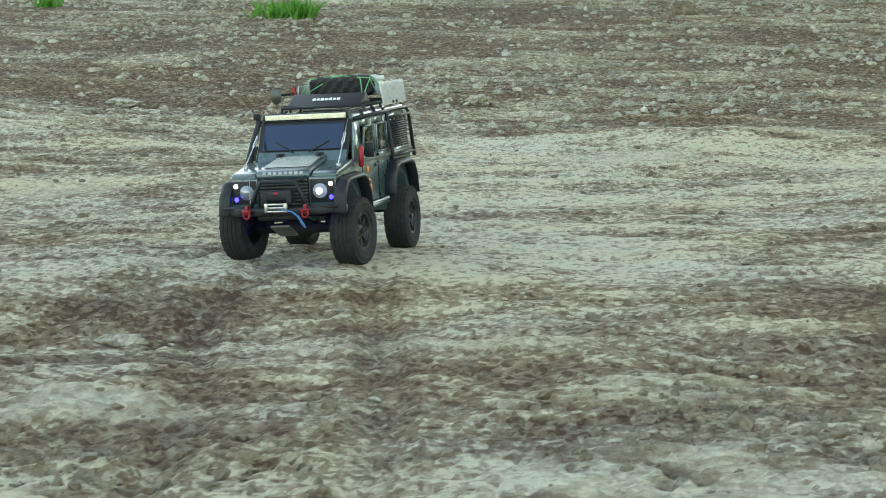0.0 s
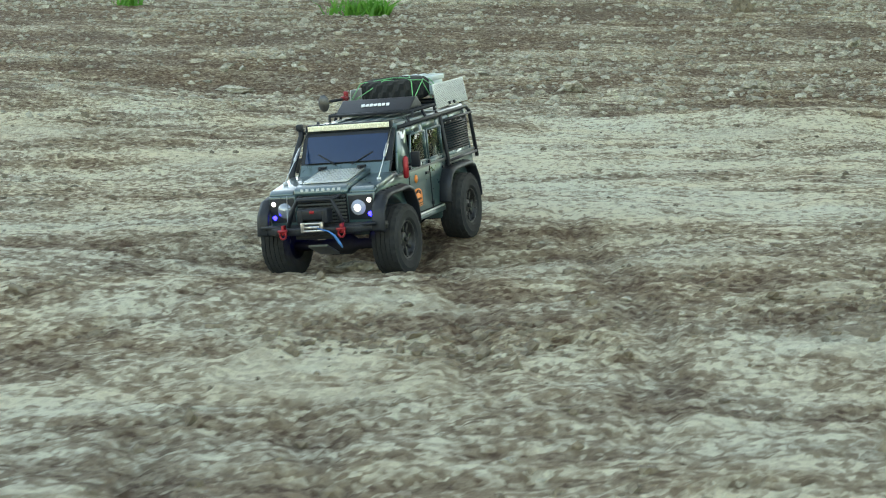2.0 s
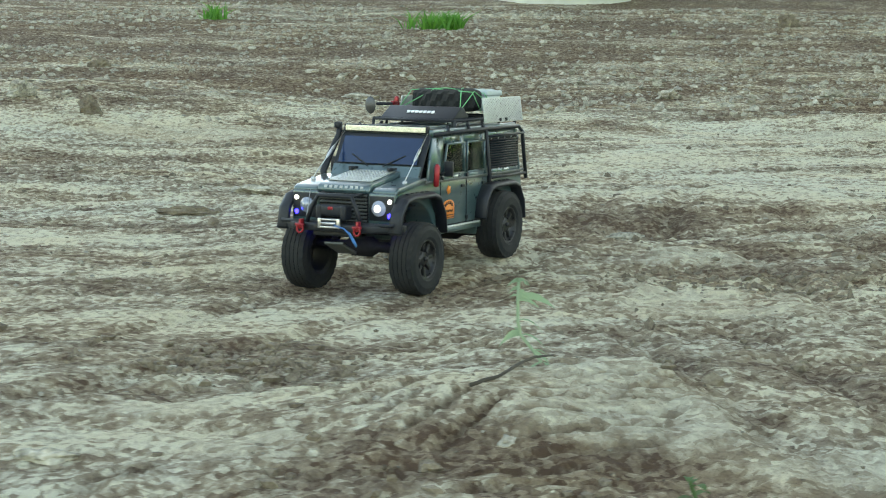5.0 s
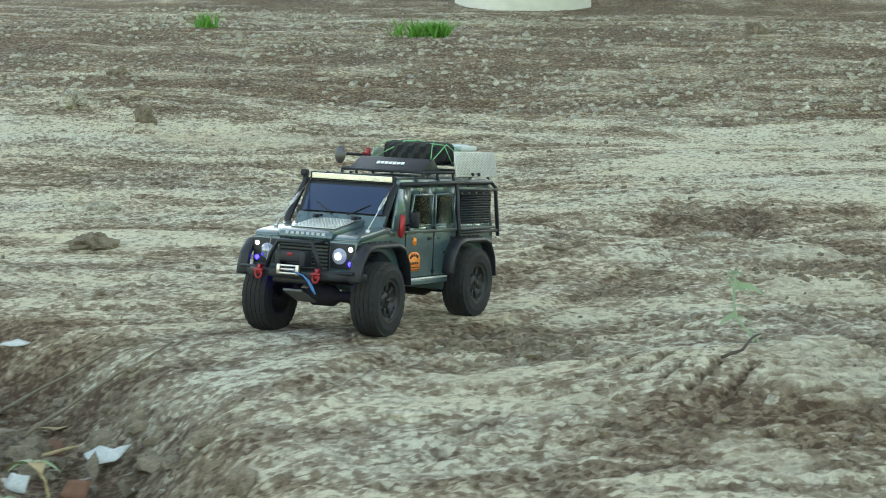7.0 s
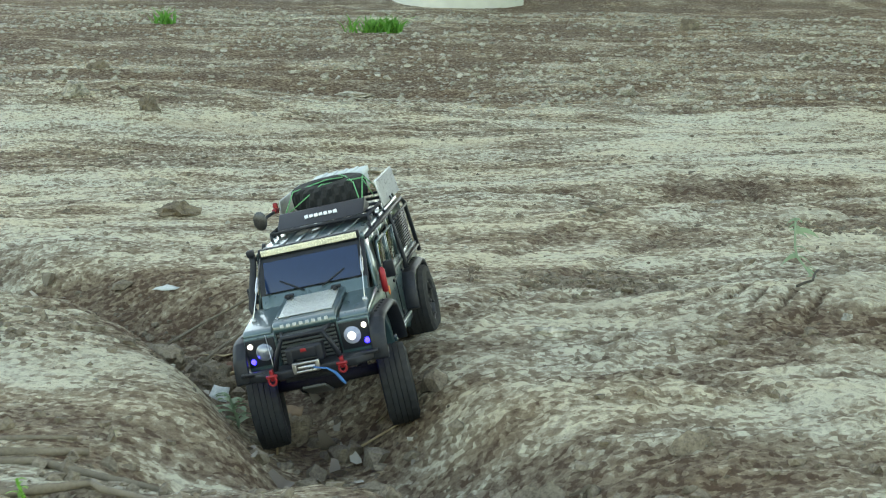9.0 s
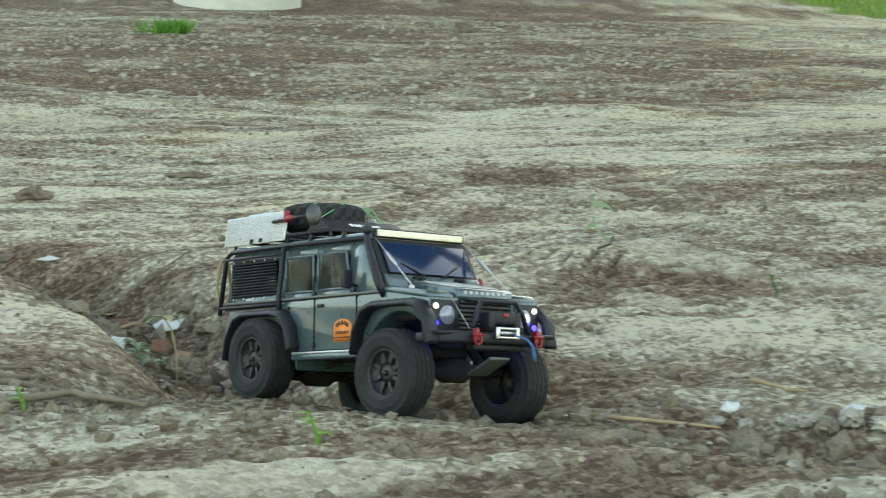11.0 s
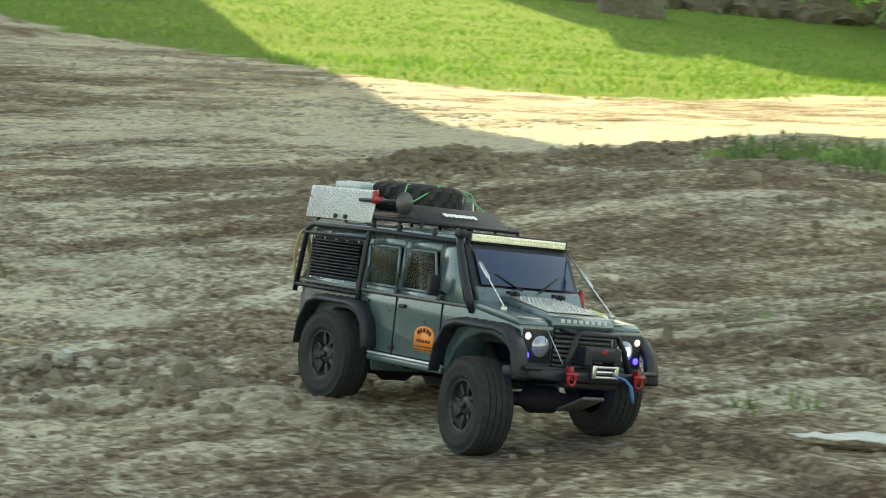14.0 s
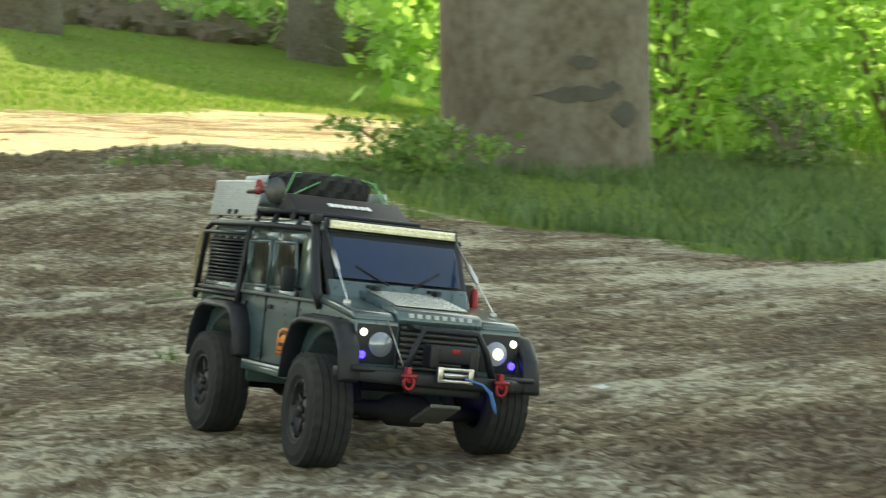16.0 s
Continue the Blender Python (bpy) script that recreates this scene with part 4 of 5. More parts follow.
    # sills and rock rails
    for s in (1, -1):
        bm = bmesh.new()
        box(bm, (.168, .008, .008), (-.002, s * .0955, .0815), .002)
        part("sill", bm, PAINT, car, "pale edged sill step")
        bm = bmesh.new()
        box(bm, (.168, .005, .003), (-.002, s * .0965, .0868), .0008, (s * 25, 0, 0))
        part("sill_strip", bm, ALLOY, car)
        # doors
        side_window(car, -.112, -.042, .175, .226, s * .0905)
        side_window(car, -.030, .050, .175, .226, s * .0905, .012)
        bm = bmesh.new()
        for x in (-.122, -.036, .066):
            box(bm, (.0016, .0012, .082), (x, s * .0945, .124), 0)
        for x0, x1 in ((-.122, .066),):
            box(bm, (x1 - x0, .0012, .0014), ((x0 + x1) / 2, s * .0945, .090), 0)
        part("door_gap", bm, DARK, car)
        bm = bmesh.new()
        box(bm, (.40, .004, .004), (-.075, s * .0955, .166), .001)
        part("waist_rail", bm, GRILLE, car)
        for x in (-.105, -.02):
            bm = bmesh.new()
            box(bm, (.014, .003, .005), (x, s * .0955, .153), .001)
            part("door_handle", bm, BLACK, car)
        for x, z in ((-.036, .170), (-.036, .098), (.060, .170)):
            bm = bmesh.new()
            box(bm, (.007, .004, .007), (x, s * .0955, z), .001)
            part("door_hinge", bm, BLACK, car)
        # slatted rear side screen
        bm = bmesh.new()
        for z in (.1735, .2265):
            box(bm, (.132, .003, .005), (-.193, s * .0905, z), .0008)
        for x in (-.257, -.129):
            box(bm, (.005, .003, .053), (x, s * .0905, .200), .0008)
        screen = part("side_screen", bm, DARK, car, "black louvred rear side screen")
        for k in range(12):
            bm = bmesh.new()
            box(bm, (.118, .003, .0020), (-.196, s * .0925, .177 + k * .0043), 0, (s * 30, 0, 0))
            part("louvre", bm, BLACK, screen)
        for k in range(5):
            for z in (.1725, .2275):
                bm = bmesh.new()
                box(bm, (.0026, .002, .0026), (-.252 + k * .028, s * .093, z), .0008)
                part("rivet", bm, STEEL, screen)
        # outer cage
        bm = bmesh.new()
        tube(bm, [(.075, s * .086, .243), (-.10, s * .090, .245), (-.262, s * .090, .245), (-.273, s * .093, .236), (-.282, s * .098, .150)], .0036)
        tube(bm, [(-.120, s * .083, .250), (-.120, s * .092, .240), (-.120, s * .100, .165), (-.120, s * .098, .145)], .0036)
        tube(bm, [(-.120, s * .099, .160), (-.282, s * .098, .160)], .0028)
        tube(bm, [(-.120, s * .096, .233), (-.276, s * .096, .233)], .0022)
        tube(bm, [(-.06, s * .083, .256), (-.06, s * .090, .240)], .003)
        tube(bm, [(.02, s * .083, .256), (.02, s * .089, .240)], .003)
        part("cage_bar", bm, BLACK, car, "black tubular outer cage")
        # limb riser cables with turnbuckles
        bm = bmesh.new()
        a, b = Vector((.082, s * .078, .246)), Vector((.179, s * .085, .172))
        tube(bm, [a, b], .0009, 6)
        cable = part("limb_cable", bm, STEEL, car, "steel limb cable with turnbuckle")
        bm = bmesh.new()
        tube(bm, [a.lerp(b, .32), a.lerp(b, .36), a.lerp(b, .56), a.lerp(b, .60)], [.0014, .0026, .0026, .0014], 8)
        part("turnbuckle", bm, STEEL, cable)
        bm = bmesh.new()
        tube(bm, [b + Vector((0, 0, -.006)), b], .004, 8)
        part("cable_anchor", bm, STEEL, cable)
        # mirror
        bm = bmesh.new()
        box(bm, (.006, .016, .026), (.062, s * .108, .186), .002)
        tube(bm, [(.066, s * .093, .176), (.062, s * .106, .182)], .002)
        part("wing_mirror", bm, BLACK, car)
    # snorkel on the right, red canister on the left
    bm = bmesh.new()
    tube(bm, [(.128, -.092, .160), (.122, -.098, .178), (.104, -.095, .206), (.084, -.090, .238), (.082, -.090, .252)], [.0055, .006, .0056, .005, .005], 12)
    box(bm, (.013, .011, .011), (.084, -.091, .254), .003)
    part("snorkel", bm, BLACK, car, "black air intake snorkel")
    bm = bmesh.new()
    tube(bm, [(.098, .102, .158), (.098, .102, .160), (.094, .102, .192), (.094, .102, .196)], [.002, .0048, .0048, .002], 12)
    part("canister", bm, RED, car, "small red canister")
    # stickers
    for s in (1, -1):
        bm = bmesh.new()
        pts = [(-.0215, -.0175), (.0215, -.0175), (.0215, .004)] + [(.0215 * math.cos(a), .004 + .0105 * math.sin(a)) for a in np.linspace(.3, 2.84, 7)] + [(-.0215, .004)]
        prism(bm, [(.034 + x, .118 + z) for x, z in pts], *sorted((s * .0942, s * .0950)))
        sticker = part("door_sticker", bm, ORANGE, car, "orange arched door sticker with dark bars")
        bm = bmesh.new()
        for k in range(5):
            a = radians(150 - k * 30)
            box(bm, (.0048, .0008, .0052), (.034 + .0145 * math.cos(a), s * .0953, .1205 + .0068 * math.sin(a)), 0, (0, (90 - math.degrees(a)) * .35, 0))
        for k in range(5):
            box(bm, (.0040, .0008, .0038), (.034 + (k - 2) * .0062, s * .0953, .1135), 0)
        box(bm, (.040, .0008, .0015), (.034, s * .0953, .1065), 0)
        box(bm, (.040, .0008, .0012), (.034, s * .0953, .1025), 0)
        part("sticker_print", bm, INK, sticker)
    bm = bmesh.new()
    prism(bm, [(.034 + .008 * math.cos(a), .149 + .008 * math.sin(a)) for a in np.linspace(0, 6.28, 6)[:-1]], .0942, .0950)
    part("small_sticker", bm, ORANGE, car)
    # bumper, bull bar, winch
    bm = bmesh.new()
    prism(bm, [(.236, -.112), (.268, -.070), (.272, -.040), (.272, .040), (.268, .070), (.236, .112), (.222, .112), (.222, -.112)], .093, .106, .003, axis="z")
    box(bm, (.02, .08, .010), (.248, 0, .089), .003)
    bumper = part("front_bumper", bm, BLACK, car, "black steel front bumper")
    bm = bmesh.new()
    tube(bm, [(.262, -.050, .104), (.262, -.040, .132), (.258, -.030, .150), (.258, .030, .150), (.262, .040, .132), (.262, .050, .104)], .0038)
    for s in (1, -1):
        tube(bm, [(.264, s * .050, .106), (.252, s * .102, .106)], .003)
        tube(bm, [(.258, s * .030, .150), (.232, s * .036, .152)], .003)
    part("bull_bar", bm, BLACK, bumper, "black tubular bull bar")
    bm = bmesh.new()
    box(bm, (.022, .044, .018), (.262, 0, .127), .004)
    for s in (1, -1):
        box(bm, (.024, .010, .024), (.262, s * .022, .124), .003)
    winch = part("winch", bm, BLACK, car, "black winch with a red badge")
    bm = bmesh.new()
    box(bm, (.002, .009, .005), (.2735, 0, .131), .001)
    part("winch_badge", bm, RED, winch)
    bm = bmesh.new()
    for z in (.113, .101):
        box(bm, (.006, .038, .0034), (.2765, 0, z), .001)
    for s in (1, -1):
        box(bm, (.006, .006, .016), (.2765, s * .017, .107), .001)
    tube(bm, [(.277, -.013, .107), (.277, .013, .107)], .0028)
    part("fairlead", bm, STEEL, winch, "bright steel fairlead")
    for s in (1, -1):
        bm = bmesh.new()
        tube(bm, [(.280, s * .052 + .0055 * math.sin(a), .0985 - .0065 * math.cos(a) - .002) for a in np.linspace(-2.6, 2.6, 13)], .0018)
        tube(bm, [(.280, s * .052 - .008, .103), (.280, s * .052 + .008, .103)], .0024)
        box(bm, (.010, .005, .016), (.275, s * .052, .104), .001)
        part("shackle", bm, RED, bumper, "red bow shackle")
    bm = bmesh.new()
    tube(bm, [(.279, .010, .105), (.281, .030, .100), (.281, .040, .092), (.278, .046, .080), (.276, .050, .072)], [.001, .0012, .0022, .0026, .0014], 8)
    part("tow_strap", bm, BLUE, winch, "blue winch strap")
    bm = bmesh.new()
    tube(bm, [(.264, -.050, .107), (.232, -.060, .155)], .0006, 6)
    part("steel_line", bm, STEEL, bumper)
    # skid plate, axles and links
    bm = bmesh.new()
    prism(bm, [(.215, .052), (.262, .072), (.262, .076), (.215, .056)], -.017, .017, .001)
    part("skid_plate", bm, GRILLE, car, "bare metal skid plate")
    # light bar
    bm = bmesh.new()
    box(bm, (.010, .158, .013), (.081, 0, .2505), .002)
    bar = part("light_bar", bm, BLACK, car, "long roof light bar")
    bm = bmesh.new()
    box(bm, (.002, .150, .009), (.0862, 0, .2505), .0006)
    part("light_bar_lens", bm, LED_BAR, bar, "pale ribbed light bar lens")
    bm = bmesh.new()
    for k in range(34):
        for z in (.2485, .2525):
            box(bm, (.0008, .0030, .0026), (.0874, -.0726 + k * .0044, z), .0006)
    part("light_bar_diode", bm, LED_BAR, bar)
    # roof rack
    bm = bmesh.new()
    for s in (1, -1):
        tube(bm, [(-.02, s * .078, .262), (-.27, s * .080, .262)], .003)
    for x in (-.02, -.07, -.13, -.2, -.27):
        tube(bm, [(x, -.078, .262), (x, .078, .262)], .0026)
        for s in (1, -1):
            tube(bm, [(x, s * .078, .262), (x, s * .080, .243)], .0026)
    part("roof_rack", bm, BLACK, car, "black tubular roof rack")
    bm = bmesh.new()
    prism(bm, [(-.028, .264), (-.066, .284), (-.071, .284), (-.092, .268), (-.092, .264)], -.070, .070, .002)
    tray = part("rack_tray", bm, BLACK, car, "black wedge shaped wind deflector with white mark")
    bm = bmesh.new()
    for k in range(7):
        box(bm, (.0014, .0062, .0070 if k % 2 else .0082), (-.0462, (k - 3) * .0078, .2748), .0006, (14, -62, 0))
    part("white_mark", bm, WHITE, tray)
    # spare tyre
    bm = bmesh.new()
    lathe(bm, [(.028, -.018), (.045, -.020), (.053, -.017, .002, 0, 4), (.057, -.012, .003, 0, 4), (.0575, 0, .003, 2, 4), (.057, .012, .003, 0, 4), (.053, .017, .002, 2, 4), (.045, .020), (.028, .018), (.028, -.018)], 72, "z")
    part("spare_tyre", bm, RUBBER, car, "spare off-road tyre strapped to the rack", smooth=False, m=pose(-.150, 0, .293) @ Matrix.Diagonal((1.08, 1.08, 1.0, 1)))
    bm = bmesh.new()
    for pts in ([(.03, .055, .272), (.012, .048, .303), (-.03, .03, .3095), (-.075, .012, .309), (-.10, 0, .27)],
                [(-.10, .06, .270), (-.085, .045, .300), (-.035, .0, .3095), (.005, -.045, .306), (.02, -.062, .272)],
                [(.04, .06, .274), (-.02, .057, .305), (-.10, .06, .272)], [(.02, -.062, .272), (.012, .0, .309), (-.01, .058, .304), (-.03, .066, .268)]):
        tube(bm, [(x * 1.06 - .111, y * 1.08, z + .0045) for x, y, z in pts], .0009, 6)
    part("elastic_cord", bm, GREEN, car, "green elastic cords over the spare tyre")
    # perforated boards along both sides of the rack, pale case between
    for s in (1, -1):
        bm = bmesh.new()
        prism(bm, [(-.292, -.022), (-.128, -.022), (-.128, .022), (-.292, .022)], -.0012, .0012, .0005)
        brd = part("sand_board", bm, ALLOY, car, "perforated aluminium sand board", m=pose(0, s * .082, .2765, s * 8, 0, 0))
        bm = bmesh.new()
        for i in range(29):
            for j in range(8):
                tube(bm, [(-.287 + i * .0055, s * .0012, -.0195 + j * .0051 + (.00275 if i % 2 else 0)), (-.287 + i * .0055, s * .0022, -.0195 + j * .0051 + (.00275 if i % 2 else 0))], .0016, 5)
        part("stud", bm, STEEL, brd, "rows of raised studs")
        bm = bmesh.new()
        for x in (-.215, -.19):
            box(bm, (.006, .004, .006), (x, s * .0025, -.018), .001)
        part("board_latch", bm, BLACK, brd)
    bm = bmesh.new()
    box(bm, (.060, .086, .030), (-.258, 0, .286), .006)
    case = part("supply_case", bm, PALE, car, "pale blue-grey plastic supply case")
    bm = bmesh.new()
    box(bm, (.064, .090, .010), (-.258, 0, .303), .003)
    for k in range(4):
        box(bm, (.055, .006, .003), (-.258, -.027 + k * .018, .3085), .001)
    part("case_lid", bm, PALE, case)
    # shovel and axe on the right of the rack
    bm = bmesh.new()
    tube(bm, [(-.16, -.085, .284), (-.05, -.088, .286)], .0026)
    shovel = part("shovel_shaft", bm, BLACK, car, "small shovel with bright blade")
    bm = bmesh.new()
    lathe(bm, [(.0005, 0), (.009, .001), (.0155, .004), (.016, .0045), (.0155, .0052), (.009, .0022), (.0005, .0012)], 24)
    part("shovel_blade", bm, BLADE, shovel, "bright round shovel blade", m=pose(-.036, -.096, .284, 0, 0, 78) @ Matrix.Diagonal((.75, .8, .95, 1)))
    bm = bmesh.new()
    box(bm, (.018, .008, .008), (-.112, -.086, .286), .003)
    box(bm, (.008, .008, .018), (-.122, -.086, .289), .003)
    part("shovel_handle", bm, RED, shovel, "red grip")
    # rope coil and red tail lamps at the back
    bm = bmesh.new()
    for k in range(4):
        tube(bm, [(-.288, -.088 - .012 * math.cos(a), .19 + (.028 + .002 * k) * math.sin(a) + .004 * k) for a in np.linspace(0, 6.2, 17)], .0018, 6)
    part("rope_coil", bm, CORD, car, "coil of tan rope on the rear bar")
    for s in (1, -1):
        bm = bmesh.new()
        box(bm, (.006, .010, .018), (-.274, s * .086, .140), .002)
        part("tail_lamp", bm, RED, car)
    # small lamps that light the wheel wells and the ground under the bumper
    for s in (1, -1):
        for x, y, z, mat, label in ((.212, .058, .104, BLUE_WELL, "small blue lamp under the bumper"), (HALF_BASE - .05, .074, .130, BLUE_WELL, "small blue wheel well lamp"),
                                    (-HALF_BASE + .052, .080, .132, RED_LED, "small red wheel well lamp")):
            bm = bmesh.new()
            box(bm, (.008, .012, .005), (x, s * y, z), .0015)
            part("well_lamp", bm, mat, car, label)
    # axles under the body
    for cx in (HALF_BASE, -HALF_BASE):
        bm = bmesh.new()
        tube(bm, [(cx, -.085, .060), (cx, -.03, .060), (cx, -.018, .060), (cx, .018, .060), (cx, .03, .060), (cx, .085, .060)], [.008, .009, .017, .017, .009, .008], 12)
        for s in (1, -1):
            tube(bm, [(cx, s * .055, .062), (cx - .05 * (1 if cx > 0 else -1), s * .05, .120)], .007, 8)
            tube(bm, [(cx, s * .045, .056), (cx * .3, s * .035, .076)], .0035, 8)
        part("axle", bm, DARK, car, "dark axle with springs and links")
    return car


car = build_car()
WHEELS = [(wheel(car, sx, sy), sx, sy) for sx in (1, -1) for sy in (1, -1)]

CAR_ROWS = [
    (0.0, pose(0.896, 5.405, 0.499, 2.5, 4.9, -100.3)),
    (0.5, pose(0.845, 5.302, 0.486, -1.9, 4.9, -102.5)),
    (1.0, pose(0.797, 5.151, 0.456, -1.3, 8.5, -103.8)),
    (1.5, pose(0.741, 4.977, 0.428, -0.3, 7.8, -104.8)),
    (2.0, pose(0.687, 4.835, 0.391, 3.4, 7.8, -106.0)),
    (2.5, pose(0.620, 4.689, 0.389, -1.5, 2.6, -106.9)),
    (3.0, pose(0.567, 4.525, 0.373, 2.0, -5.9, -108.0)),
    (3.5, pose(0.479, 4.416, 0.379, -7.5, -0.3, -110.0)),
    (4.0, pose(0.414, 4.249, 0.375, -4.1, 1.6, -111.5)),
    (4.5, pose(0.335, 4.161, 0.359, 0.7, 3.7, -113.0)),
    (4.7, pose(0.299, 4.074, 0.353, -0.8, 4.2, -112.9)),
    (6.8, pose(-0.089, 3.412, 0.269, -6.1, 1.8, -117.1)),
    (7.0, pose(-0.123, 3.338, 0.267, -3.1, 0.5, -116.6)),
    (7.5, pose(-0.210, 3.152, 0.243, 2.1, 8.7, -113.5)),
    (8.0, pose(-0.277, 2.913, 0.223, 9.1, 6.1, -107.4)),
    (8.2, pose(-0.294, 2.830, 0.206, 12.9, 9.9, -105.2)),
    (10.3, pose(-0.421, 1.994, 0.021, -2.2, -3.4, -76.3)),
    (10.5, pose(-0.379, 1.877, 0.049, -5.0, -6.3, -68.4)),
    (11.0, pose(-0.223, 1.645, 0.064, -5.1, -5.2, -61.6)),
    (11.5, pose(-0.084, 1.426, 0.081, -16.8, -1.8, -60.4)),
    (12.0, pose(0.081, 1.185, 0.061, -13.8, 4.4, -61.8)),
    (12.5, pose(0.241, 0.958, 0.064, -11.9, -5.1, -70.2)),
    (13.0, pose(0.335, 0.771, 0.076, -5.8, -3.5, -72.1)),
    (13.5, pose(0.419, 0.539, 0.062, -0.5, 6.2, -76.8)),
    (14.0, pose(0.507, 0.309, 0.048, -5.9, 3.2, -86.7)),
    (14.5, pose(0.518, 0.037, 0.052, 6.0, -1.2, -90.1)),
    (15.0, pose(0.503, -0.195, 0.051, 0.2, 4.7, -99.2)),
    (15.5, pose(0.443, -0.456, 0.041, -12.6, 3.7, -111.2)),
    (16.0, pose(0.376, -0.686, 0.027, -6.9, 0.9, -114.2)),
]


def car_pose(t):
    for (t0, a), (t1, b) in zip(CAR_ROWS, CAR_ROWS[1:]):
        if t <= t1 + 1e-6:
            k = max(0, (t - t0) / (t1 - t0))
            return Matrix.Translation(a.translation.lerp(b.translation, k)) @ a.to_quaternion().slerp(b.to_quaternion(), k).to_matrix().to_4x4()
    return CAR_ROWS[-1][1]


def motions():
    walk(car, CAR_ROWS)
    steps = [k * .1 for k in range(161)]
    poses = [car_pose(t) for t in steps]
    yaw = [math.atan2(m[1][0], m[0][0]) for m in poses]
    for hub, sx, sy in WHEELS:
        rows, turn, last = [], 0.0, None
        for k, m in enumerate(poses):
            p = m @ Vector((sx * HALF_BASE, sy * HALF_TRACK, R_TYRE))
            if last is not None:
                turn += (Vector((p.x, p.y)) - Vector((last.x, last.y))).length / R_TYRE
            last = p
            lift = soft_gz(p.x, p.y) + R_TYRE - .002 - p.z
            steer = 0.0
            if sx > 0:
                a, b = max(0, k - 4), min(160, k + 4)
                moved = max(.04, (poses[b].translation - poses[a].translation).length)
                steer = max(-24, min(24, math.degrees(math.atan(.324 * (yaw[b] - yaw[a]) / moved))))
            lift = max(-.028, min(.024, lift))
            rows.append((steps[k], pose(sx * HALF_BASE, sy * HALF_TRACK, R_TYRE + lift, 0, 0, steer) @ pose(0, 0, 0, 0, math.degrees(turn), 0)))
        walk(hub, rows)


# ---- loose things on the ground ----
def stone(x, y, s, seed, flat=.55, mat=None, label="pale weathered stone half sunk in the earth", stretch=1.0, turn=0):
    rng = random.Random(seed)
    bm = bmesh.new()
    bmesh.ops.create_icosphere(bm, subdivisions=4 if s > .03 else 3, radius=1)
    off = Vector((rng.uniform(0, 50), rng.uniform(0, 50), rng.uniform(0, 50)))
    for v in bm.verts:
        n = noise.noise(v.co * 1.1 + off) * .5 + noise.noise(v.co * 2.7 + off) * .28 + noise.noise(v.co * 6 + off) * .2 + noise.noise(v.co * 13 + off) * .12
        v.co = v.co * (1 + n)
        v.co = Vector((v.co.x * s * stretch, v.co.y * s * .75, v.co.z * s * flat))
    return tagged(part("stone", bm, mat or ROCK, smooth=False, m=pose(x, y, gz(x, y) + s * flat * .25, 0, 0, turn)), label, "stone", "loose stones")


for k, (x, y, s, flat, st) in enumerate([
        (-.05, 2.6, .020, .5, 1.5), (-.78, 4.41, .045, .6, 1.3), (-1.49, 7.95, .06, .6, 1.2), (-.26, 5.55, .04, .4, 1.7), (1.93, 12.3, .06, 1.0, 1),
        (1.71, 8.98, .05, .5, 1.5), (1.01, 8.91, .05, .45, 1.4), (-1.62, 9.85, .05, .7, 1.2), (-.17, .72, .014, .7, 1.1), (.44, 2.63, .012, .7, 1.1),
        (-1.15, 7.6, .05, .9, 1), (.66, 4.77, .03, .4, 1.6), (-.9, 5.2, .03, .6, 1.3), (.33, 1.34, .024, .5, 1.2), (.39, 1.30, .016, .6, 1),
        (.29, 1.38, .014, .6, 1), (.24, 1.42, .018, .6, 1.3), (2.31, 10.7, .05, .6, 1.2), (-.31, 9.0, .06, .3, 2.2), (-.32, 5.0, .035, .35, 2),
        (2.61, 2.46, .03, .5, 1.4), (1.6, .55, .02, .5, 1.2), (-.66, 2.62, .03, .7, 1.1), (-.6, 2.8, .035, .8, 1), (-.47, 2.5, .04, .8, 1.1)]):
    stone(x, y, s, 100 + k, flat, CLOD if k % 3 == 1 or k > 21 else ROCK, stretch=st, turn=k * 47)


def twig(pts, r, label="thin dry twig lying on the earth", lift=.004, mat=None):
    line = []
    for i, (x, y) in enumerate(pts):
        line.append((x, y, gz(x, y) + lift))
    bm = bmesh.new()
    fine = []
    for a, b in zip(line, line[1:]):
        for k in range(4):
            fine.append(Vector(a).lerp(Vector(b), k / 4) + Vector((random.uniform(-1, 1), random.uniform(-1, 1), 0)) * r * .8)
    fine.append(Vector(line[-1]))
    tube(bm, fine, [r * (1 - .6 * i / len(fine)) for i in range(len(fine))], 6)
    return tagged(part("twig", bm, mat or TWIG), label, "twig", "twigs")


random.seed(4)
twig([(.395, 2.79), (.425, 2.81), (.465, 2.93), (.490, 3.04)], .0028, "dark bent twig beside the seedling", .012, material("dark bark", (.06, .05, .036), .9))
twig([(-.98, 1.88), (-.80, 1.86), (-.70, 1.93)], .010, "broken dark stick on the gully's edge")
twig([(-.92, 1.80), (-.74, 1.80), (-.58, 1.72)], .008, "broken dark stick on the gully's edge")
twig([(-.86, 1.95), (-.72, 1.98)], .006)
twig([(-.62, 2.9), (-.52, 3.02), (-.42, 3.08)], .0035, "pale dry stick lying across the gully", .02)
twig([(.22, 4.17), (.25, 4.13)], .006)
twig([(.70, 4.62), (.80, 4.58)], .005)
twig([(.30, 1.56), (.33, 1.50), (.345, 1.46)], .004, "pale stick leaning in the stones", .012, CORD)
twig([(.05, 1.50), (.20, 1.40)], .004, mat=CORD)
twig([(1.5, .95), (1.75, .90)], .004)


